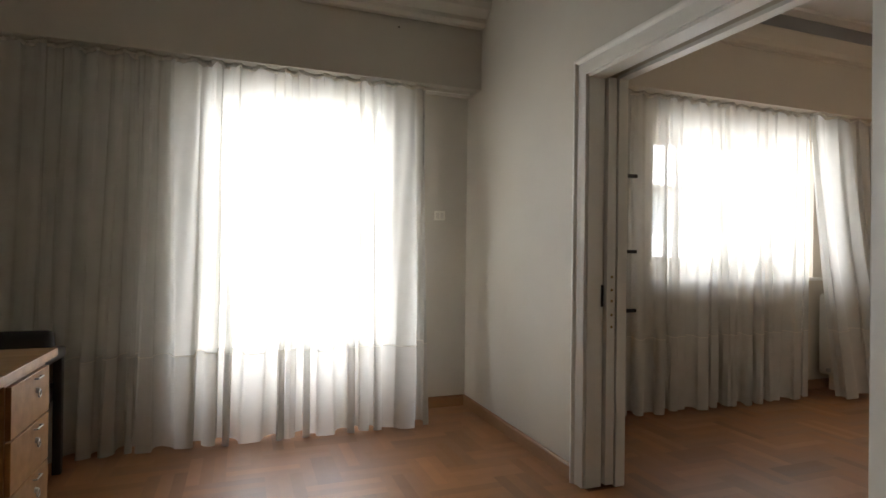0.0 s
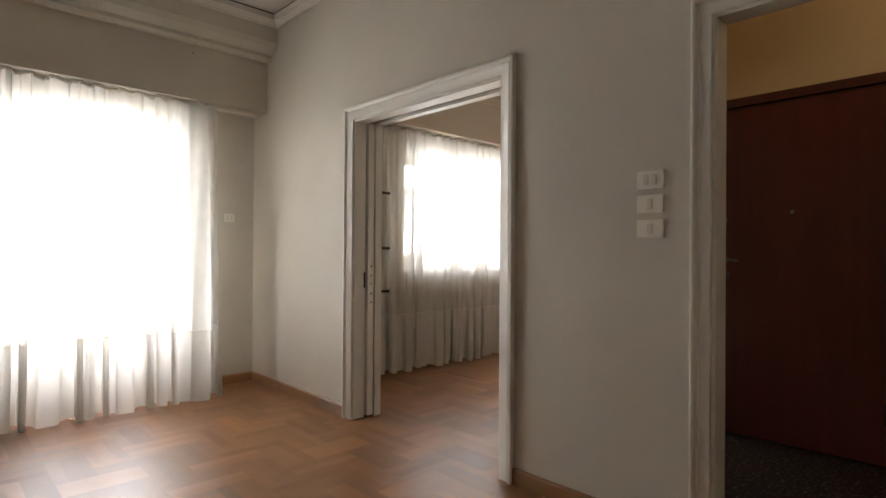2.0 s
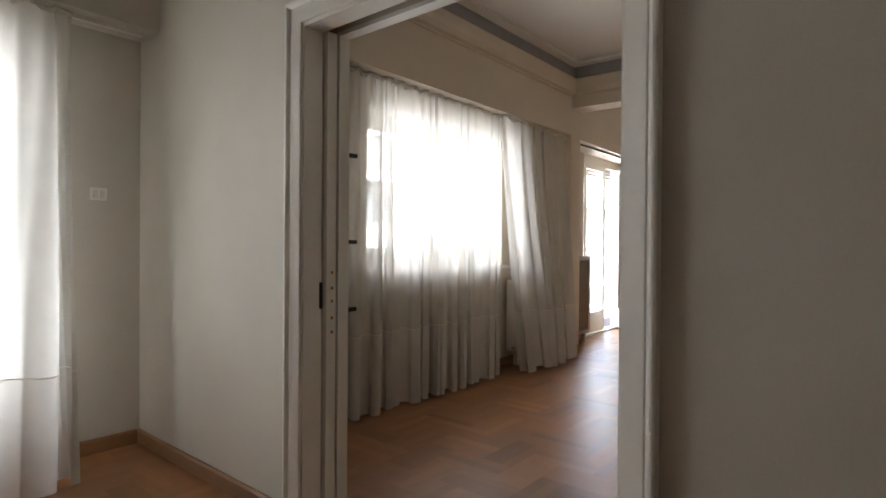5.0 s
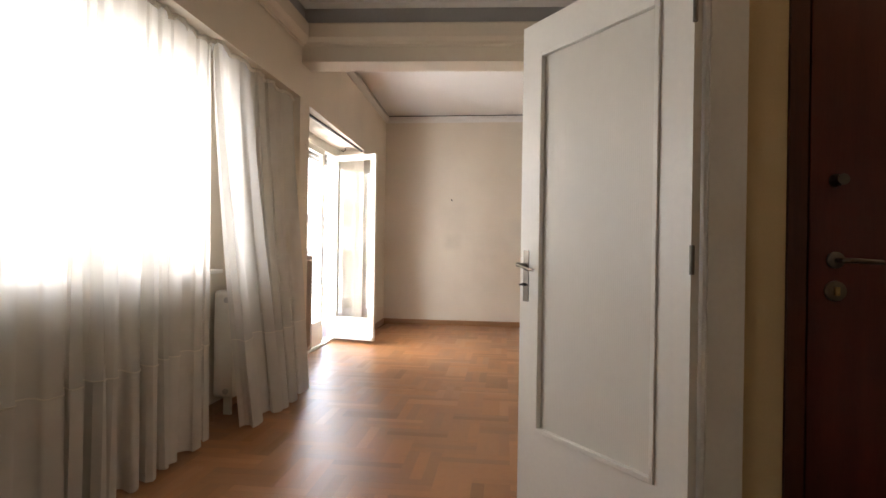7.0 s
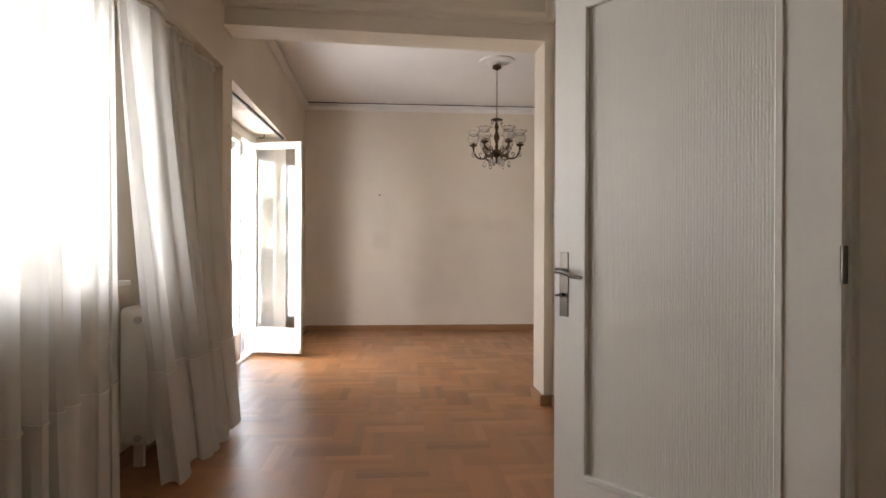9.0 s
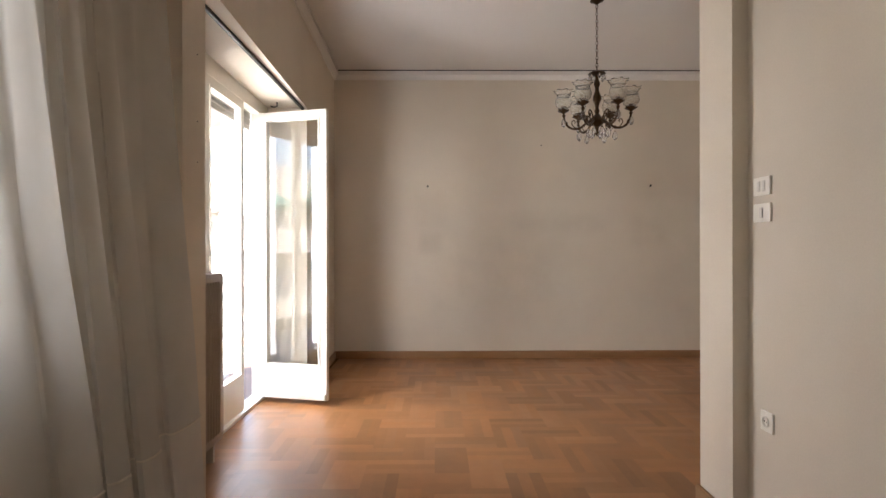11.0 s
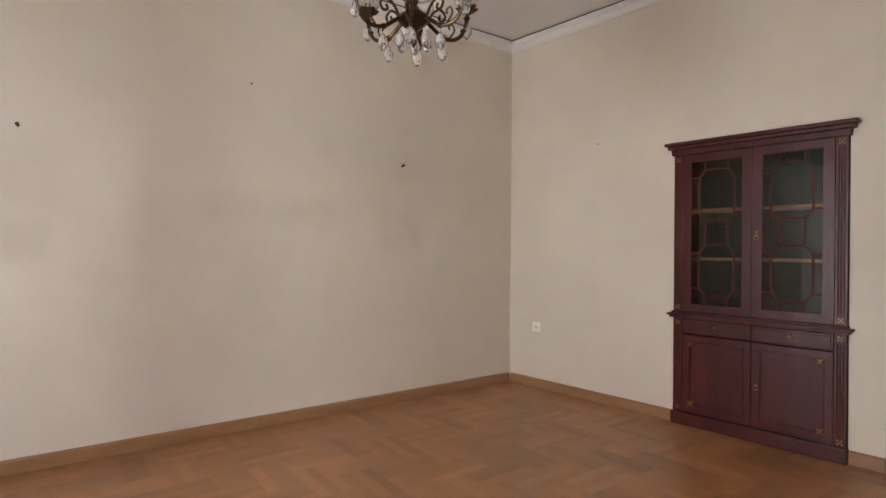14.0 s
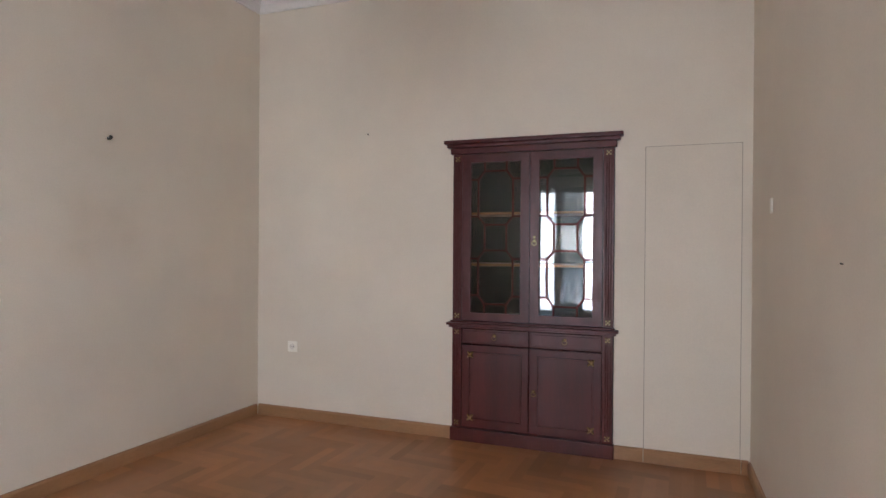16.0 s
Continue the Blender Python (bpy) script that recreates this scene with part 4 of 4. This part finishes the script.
lathe(bm, [(0.006, 2.53), (0.02, 2.52), (0.06, 2.505), (0.066, 2.498), (0.05, 2.49), (0.015, 2.485), (0.012, 2.46), (0.02, 2.44), (0.024, 2.42), (0.013, 2.39), (0.018, 2.365), (0.03, 2.33), (0.032, 2.305), (0.018, 2.27), (0.012, 2.24), (0.02, 2.22), (0.014, 2.20), (0.035, 2.175), (0.062, 2.155), (0.066, 2.14), (0.04, 2.115), (0.016, 2.10), (0.010, 2.07), (0.014, 2.055), (0.002, 2.03)], sides=22)
part("column", bm, M_BRONZE, ch, "turned bronze column", True)
for k in range(6):
    a = k * math.pi / 3 + 0.35
    ca, sa = math.cos(a), math.sin(a)

    def A(r, z):
        return (r * ca, r * sa, z)
    bm = bmesh.new()
    tube(bm, flowing([A(0.05, 2.15), A(0.085, 2.125), A(0.13, 2.095), A(0.175, 2.092), A(0.215, 2.115), A(0.24, 2.165), A(0.245, 2.215)], 5), 0.0085, 8)
    for rr_, zz_ in ((0.13, 2.095), (0.228, 2.138), (0.244, 2.195)):
        lathe(bm, [(0.004, -0.012), (0.013, -0.006), (0.014, 0.004), (0.004, 0.012)], A(rr_, zz_), 10)
    tube(bm, flowing([A(0.06, 2.14), A(0.085, 2.185), A(0.118, 2.207), A(0.142, 2.186), A(0.130, 2.160), A(0.112, 2.168), A(0.118, 2.184)], 5), 0.0055, 6)
    tube(bm, flowing([A(0.16, 2.095), A(0.185, 2.13), A(0.175, 2.155), A(0.158, 2.146), A(0.163, 2.132)], 4), 0.004, 6)
    arm = part("arm", bm, M_BRONZE, ch, "scrolled bronze arm", True)
    bm = bmesh.new()
    lathe(bm, [(0.006, 2.205), (0.016, 2.215), (0.04, 2.228), (0.044, 2.236), (0.02, 2.24), (0.018, 2.262), (0.004, 2.264)], A(0.245, 0), 32, 0.30, 6)
    part("drip_cup", bm, M_BRONZE, arm, "", True)
    bm = bmesh.new()
    prof = [(0.020, 2.243), (0.040, 2.250), (0.056, 2.267), (0.063, 2.290), (0.061, 2.314), (0.053, 2.334), (0.048, 2.344)]
    lathe(bm, prof, A(0.245, 0), 30, 0.0, 6, False)
    shade = part("shade", bm, M_FROST, arm, "round etched clear glass shade", True)
    bm = bmesh.new()
    lathe(bm, [(0.0482, 2.3446), (0.050, 2.352), (0.056, 2.364), (0.063, 2.374), (0.070, 2.379)], A(0.245, 0), 48, 0.16, 8, False)
    rim = part("shade_rim", bm, M_FROST, arm, "frilled etched glass rim", True)
    md = rim.modifiers.new("thick", "SOLIDIFY")
    md.thickness = 0.002
    md = shade.modifiers.new("thick", "SOLIDIFY")
    md.thickness = 0.0025
    for r, z in ((0.245, 2.195), (0.13, 2.085), (0.06, 2.11)):
        bm = bmesh.new()
        zz = z - 0.03
        tube(bm, [A(r, z), A(r, z - 0.022)], 0.0012, 5)
        part("wire", bm, M_BRASS, arm)
        bm = bmesh.new()
        lathe(bm, [(0.001, 0.0), (0.010, -0.008), (0.021, -0.034), (0.019, -0.052), (0.010, -0.066), (0.001, -0.072)], A(r, z - 0.018), 8)
        part("crystal_drop", bm, M_CRYST, arm, "clear faceted crystal drop")
for k in range(6):
    a = k * math.pi / 3
    bm = bmesh.new()
    lathe(bm, [(0.001, 0.0), (0.005, -0.006), (0.011, -0.024), (0.008, -0.036), (0.001, -0.046)], (0.058 * math.cos(a), 0.058 * math.sin(a), 2.492), 6)
    part("crystal_drop", bm, M_CRYST, ch, "clear faceted crystal drop")


# ---- switches, sockets, hooks ----
def plate(name, label, cat, at, rz, rockers, w=0.112, h=0.074, group=""):
    s = thing(name, label, cat, at, rz, group)
    part("cover", bbox(-w / 2, 0.0005, -h / 2, w / 2, 0.010, h / 2, 0.003), M_PLAST, s)
    for k in range(rockers):
        x = (k - (rockers - 1) / 2) * 0.034
        part("rocker", bbox(x - 0.009, 0.010, -0.019, x + 0.009, 0.014, 0.019, 0.002), M_RAD, s)
        # flat darker band; the shade of the rocker's recess is only colour
        part("rocker_slot_shade", bbox(x - 0.011, 0.0095, -0.021, x + 0.011, 0.0105, 0.021), M_STUDY, s, "greyish flat band painted as the recess shade round the rocker")
    return s


def socket(label, at, rz):
    s = thing("wall_socket", label, "socket", at, rz)
    part("cover", bbox(-0.04, 0.0005, -0.04, 0.04, 0.010, 0.04, 0.004), M_PLAST, s)
    bm = bmesh.new()
    lathe(bm, [(0.021, 0.0), (0.021, 0.006), (0.017, 0.006), (0.016, 0.001)], sides=20)
    bmesh.ops.rotate(bm, verts=bm.verts[:], cent=(0, 0, 0), matrix=Matrix.Rotation(radians(-90), 3, "X"))
    bmesh.ops.translate(bm, verts=bm.verts[:], vec=(0, 0.010, 0))
    part("insert", bm, M_RAD, s, "", True)
    # no holes are cut: small dark blocks give their shade by colour
    for x in (-0.009, 0.009):
        part("pin_hole_shade", bbox(x - 0.0025, 0.0105, -0.0025, x + 0.0025, 0.0125, 0.0025), M_SHADOW, s)
    return s


for z, k in ((1.457, 2), (1.358, 1), (1.257, 1)):
    plate("light_switch", "ivory plastic light switch on the cream partition", "switch", (0, -3.695, z), 90, k, group="switch column")
plate("light_switch", "ivory plastic double switch beside the sheer curtain", "switch", (-0.22, 0, 1.437), 180, 2, 0.085, 0.07)
plate("light_switch", "ivory plastic switch above the tall radiator", "switch", (4.95, -0.33, 1.45), 180, 1, 0.075)
for z, k in ((1.434, 2), (1.328, 1)):
    plate("light_switch", "ivory plastic light switch beside the pier", "switch", (4.12, -3.0, z), 0, k, group="switches by the pier")
socket("white plastic wall socket low beside the pier", (4.09, -3.0, 0.50), 0)
socket("cream painted wall socket low on the wall", (SE[0] + sdir.x * 0.31, SE[1] + sdir.y * 0.31, 0.53), sang)
plate("light_switch", "narrow ivory switch on the cream wall", "switch", (4.582, -4.89, 1.476), -87.4, 0, 0.03, 0.07)


def hook(at, rz, size):
    bm = bmesh.new()
    tube(bm, [(0, -0.002, 0), (0, size, 0.0), (0.004, size * 1.4, size * 0.3)], [0.22 * size ** 0.9 + 0.001, 0.22 * size ** 0.9 + 0.001, 0.3 * size ** 0.9 + 0.001], 8)
    ob = put("wall_hook", bm, M_IRON, True)
    ob.matrix_basis = pose(*at, 0, 0, rz)
    tagged(ob, "small dark picture hook still in the wall", "hook", group="picture hooks")


for y, z, s in ((-1.586, 1.864, 0.022), (-4.009, 1.87, 0.022), (-2.82, 2.31, 0.010)):
    hook((XE, y, z), 90, s)
hook((4.534, -3.85, 1.234), -87.4, 0.003)
hook((SE[0] + sdir.x * 0.92, SE[1] + sdir.y * 0.92, 2.06), sang, 0.008)
for z in (2.0, 1.72, 1.55):
    hook((4.24, -0.685, z), 180, 0.003)
hook((-0.62, -0.25, 2.70), 180, 0.008)

# ---- desk and armchair ----
dk = thing("desk", "teak veneered writing desk with three drawers", "desk", (-2.35, -1.21, 0))
part("desktop", bbox(-0.72, -1.36, 0.715, 0.025, 0.012, 0.75, 0.004), M_DESK, dk)
for y0 in (-0.42, -1.34):
    ped = part("pedestal", bbox(-0.68, y0, 0.10, -0.016, y0 + 0.42, 0.690, 0.003), M_DESK, dk)
    for k in range(3):
        z = 0.115 + k * 0.192
        dr = part("drawer", bbox(-0.016, y0 + 0.012, z, 0.002, y0 + 0.408, z + 0.185, 0.003), M_DESK, dk)
        bm = bmesh.new()
        yc, zc = y0 + 0.26, z + 0.115
        tube(bm, [(0.002, yc, zc), (0.014, yc, zc)], [0.012, 0.008], 12)
        tube(bm, [(0.013, yc + 0.014 * math.sin(6.2832 * j / 12), zc - 0.012 - 0.014 * math.cos(6.2832 * j / 12)) for j in range(13)], 0.003, 6)
        bow = bmesh.new()
        tube(bow, [(0.004, yc - 0.03, zc + 0.05), (0.016, yc - 0.03, zc + 0.05), (0.016, yc + 0.03, zc + 0.05), (0.004, yc + 0.03, zc + 0.05)], 0.0035, 6)
        part("drawer_pull", bm, M_STEEL, dr, "bright metal ring pull", True)
        part("drawer_bow", bow, M_STEEL, dr, "bright metal bow handle", True)
    for x in (-0.64, -0.07):
        for y in (y0 + 0.04, y0 + 0.38):
            part("leg", bbox(x, y - 0.02, 0, x + 0.04, y + 0.02, 0.10, 0.003), M_DESK, dk)
part("apron", bbox(-0.70, -1.34, 0.690, -0.03, 0.0, 0.714), M_DESK, dk)
ac = thing("armchair", "dark leather armchair standing behind the desk", "chair", (-2.78, -0.78, 0))
part("seat", bbox(-0.27, -0.26, 0.36, 0.27, 0.26, 0.48, 0.04, 3), M_CHAIR, ac, "", True)
part("backrest", bbox(-0.27, 0.18, 0.46, 0.27, 0.27, 0.74, 0.04, 3), M_CHAIR, ac, "", True)
for x in (-0.31, 0.26):
    part("armrest", bbox(x, -0.24, 0.60, x + 0.06, 0.24, 0.66, 0.02, 3), M_CHAIR, ac, "", True)
    for y in (-0.22, 0.20):
        part("leg", bbox(x + 0.01, y, 0, x + 0.05, y + 0.04, 0.61, 0.006), M_CHAIR, ac)

# ---- outdoors ----
struct("ground", bbox(-300, -300, -12.3, 300, 300, -12.0), M_ASPH, "grey asphalt street far below", "ground")
struct("balcony_slab", bbox(-3.8, 0.272, -0.22, 0.0, 2.6, -0.03), M_TILE, "speckled terrazzo balcony floor", "balcony")
struct("balcony_slab_living", bbox(0.003, -0.198, -0.22, 9.5, 2.6, -0.03), M_TILE, "speckled terrazzo balcony floor", "balcony")
struct("balcony_slab_above", bbox(-3.8, 0.272, 2.86, 9.5, 1.9, 3.06, 0.01), M_STUCCO, "underside of the balcony above", "balcony")
struct("balcony_parapet", bbox(-3.8, 2.45, -0.029, 9.5, 2.6, 0.15, 0.01), M_SHUT, "low grey balcony kerb", "parapet")
rl = thing("balcony_railing", "grey painted metal balcony railing on the kerb", "railing", (0, 2.52, 0.15))
part("top_rail", bbox(-3.7, -0.022, 0.74, 9.4, 0.022, 0.765, 0.006), M_RAIL, rl)
for k in range(80):
    part("baluster", bbox(-3.6 + k * 0.163, -0.005, 0.0, -3.59 + k * 0.163, 0.005, 0.74), M_RAIL, rl)


def apartment_house(label, x0, x1, y0, depth, floors, base, mat, seed):
    hs = thing("apartment_building", label, "building", (x0, y0, base), 0, "houses across the street")
    rnd = random.Random(seed)
    w, h = x1 - x0, 3.3
    n = max(2, int(w / 3.2))
    wins = [((k + 0.5) * w / n - 0.75, (k + 0.5) * w / n + 0.75, f * h + 0.15, f * h + 2.4) for f in range(floors) for k in range(n)]
    part("wall", wall_bm((0, 0), (w, 0), 0.3, 0, floors * h + 0.9, wins), mat, hs)
    part("core", bbox(0.0, 0.7, 0, w, depth, floors * h), mat, hs)
    part("roof", bbox(-0.2, 0.31, floors * h, w + 0.2, depth, floors * h + 0.25), M_STUCCO, hs)
    for f in range(floors):
        bal = part("balcony", bbox(0.3, -1.3, f * h - 0.16, w - 0.3, -0.001, f * h, 0.01), M_STUCCO, hs)
        part("parapet", bbox(0.3, -1.3, f * h, w - 0.3, -1.22, f * h + (0.35 if f % 2 else 0.9)), mat, bal)
        bm = bmesh.new()
        for k in range(int((w - 0.6) / 0.14)):
            box(bm, 0.34 + k * 0.14, -1.27, f * h + 0.3, 0.36 + k * 0.14, -1.25, f * h + 1.0)
        box(bm, 0.3, -1.29, f * h + 1.0, w - 0.3, -1.23, f * h + 1.05)
        part("railing", bm, M_RAIL, bal)
    for i, (a, b, z0, z1) in enumerate(wins):
        win = part("window", bbox(a, 0.16, z0, b, 0.20, z1), M_SHUT if rnd.random() < 0.5 else M_RAIL, hs)
        part("frame", bbox(a, 0.12, z0, a + 0.08, 0.158, z1), M_OFFW, win)
        part("mullion", bbox((a + b) / 2 - 0.04, 0.12, z0, (a + b) / 2 + 0.04, 0.158, z1), M_OFFW, win)
        if x0 < 4 and (i // n == floors - 1 or rnd.random() < 0.35):
            bm = bmesh.new()
            v = [bm.verts.new(p) for p in ((a - 0.5, -0.02, z1 + 0.35), (b + 0.5, -0.02, z1 + 0.35), (b + 0.5, -1.35, z1 - 0.25), (a - 0.5, -1.35, z1 - 0.25), (b + 0.5, -1.35, z1 - 0.5), (a - 0.5, -1.35, z1 - 0.5))]
            bm.faces.new(v[:4])
            bm.faces.new((v[3], v[2], v[4], v[5]))
            part("awning", bm, M_AWN, hs, "green canvas awning")
        if rnd.random() < 0.3:
            part("air_conditioner", bbox(b + 0.1, -0.35, z0 + 0.1, b + 0.9, -0.02, z0 + 0.7, 0.03), M_OFFW, hs, "white air conditioning unit")
    return hs


apartment_house("cream stucco apartment house with green awnings across the street", -22.0, 3.4, 17.0, 8, 5, -12.0, M_STUCCO2, 4)
apartment_house("pale stucco apartment house across the street", 4.0, 24.0, 17.6, 8, 6, -12.0, M_STUCCO, 9)
apartment_house("grey stucco apartment house across the street", -44.0, -22.6, 17.4, 8, 5, -12.0, M_STUCCO, 12)
apartment_house("pale stucco apartment house across the street", 24.6, 50.0, 17.2, 8, 6, -12.0, M_STUCCO2, 15)
apartment_house("pale stucco apartment house across the street", 50.6, 84.0, 17.6, 8, 6, -12.0, M_STUCCO, 17)

# ---- parquet ----
rooms = ((-3.4, -6.1, 0.0, 0.0), (0.21, -3.0, 4.15, -0.45), (4.15, -5.50, XE, -0.62), (0.0, -2.888, 0.21, -1.607), (0.098, -3.0, 0.21, -2.888), (4.36, -0.62, 6.466, -0.313))
SW_, LEN = 0.062, 0.372
ladder, tones, tone_rnd = [], [], random.Random(21)
for i in range(-40, 60):
    for j in range(-40, 40):
        ox, oy = (i + 2 * j) * 0.186, (i - 2 * j) * 0.186
        block_a, block_b = tone_rnd.random(), tone_rnd.random()
        for k in range(3):
            ladder.append((ox, oy + k * SW_, ox + LEN, oy + (k + 1) * SW_, block_a))
            ladder.append((ox + k * SW_, oy + 0.186, ox + (k + 1) * SW_, oy + 0.186 + LEN, block_b))
strip_mesh = {}
pieces, rest = 0, ([], [])
for rx0, ry0, rx1, ry1 in rooms:
    for (x0, y0, x1, y1, tone) in ladder:
        a0, b0, a1, b1 = max(x0, rx0), max(y0, ry0), min(x1, rx1), min(y1, ry1)
        if a1 - a0 < 0.008 or b1 - b0 < 0.008:
            continue
        if b1 < -3.0 and a1 < 4.49 and rx1 > 5:
            continue
        g, ch_w, ch_d = 0.0, 0.0005, 0.00005
        whole = (x1 - x0, y1 - y0) == (a1 - a0, b1 - b0)
        near = whole and 1.2 < a0 < 3.8 and -2.45 < b0 < -0.95
        if near and pieces < 300:
            flat_ = (x1 - x0) > (y1 - y0)
            shade_no = int(5 * (0.5 * tone + 0.5 * tone_rnd.random()))
            if (flat_, shade_no) not in strip_mesh:
                lx, ly = (LEN, SW_) if flat_ else (SW_, LEN)
                b = bmesh.new()
                box(b, g, g, -0.0028, lx - g, ly - g, 0.0)
                bmesh.ops.bevel(b, geom=[e for e in b.edges if all(v.co.z > -0.001 for v in e.verts)], offset=0.0003, segments=1, affect="EDGES")
                me = bpy.data.meshes.new("plank")
                b.to_mesh(me)
                b.free()
                me.attributes.new("tone", "FLOAT", "FACE").data.foreach_set("value", [0.1 + 0.2 * shade_no] * len(me.polygons))
                me.materials.append(M_PARQS)
                strip_mesh[flat_, shade_no] = me
            o = new("plank", strip_mesh[flat_, shade_no])
            o.location = (x0, y0, 0.0)
            o.parent = floor_wood
            pieces += 1
        else:
            n0 = len(rest[0])
            tones.extend([0.5 * tone + 0.5 * tone_rnd.random()] * 5)
            c = ch_w
            rest[0].extend([(a0, b0, -ch_d), (a1, b0, -ch_d), (a1, b1, -ch_d), (a0, b1, -ch_d), (a0 + c, b0 + c, 0), (a1 - c, b0 + c, 0), (a1 - c, b1 - c, 0), (a0 + c, b1 - c, 0)])
            rest[1].extend([tuple(n0 + q for q in f) for f in ((4, 5, 6, 7), (0, 1, 5, 4), (1, 2, 6, 5), (2, 3, 7, 6), (3, 0, 4, 7))])
me = bpy.data.meshes.new("parquet_planks")
me.from_pydata(rest[0], [], rest[1])
me.attributes.new("tone", "FLOAT", "FACE").data.foreach_set("value", tones)
me.materials.append(M_PARQS)
o = new("parquet_planks", me)
o.parent = floor_wood
tagged(o, "varnished oak herringbone parquet strips", "", "", "stuff")
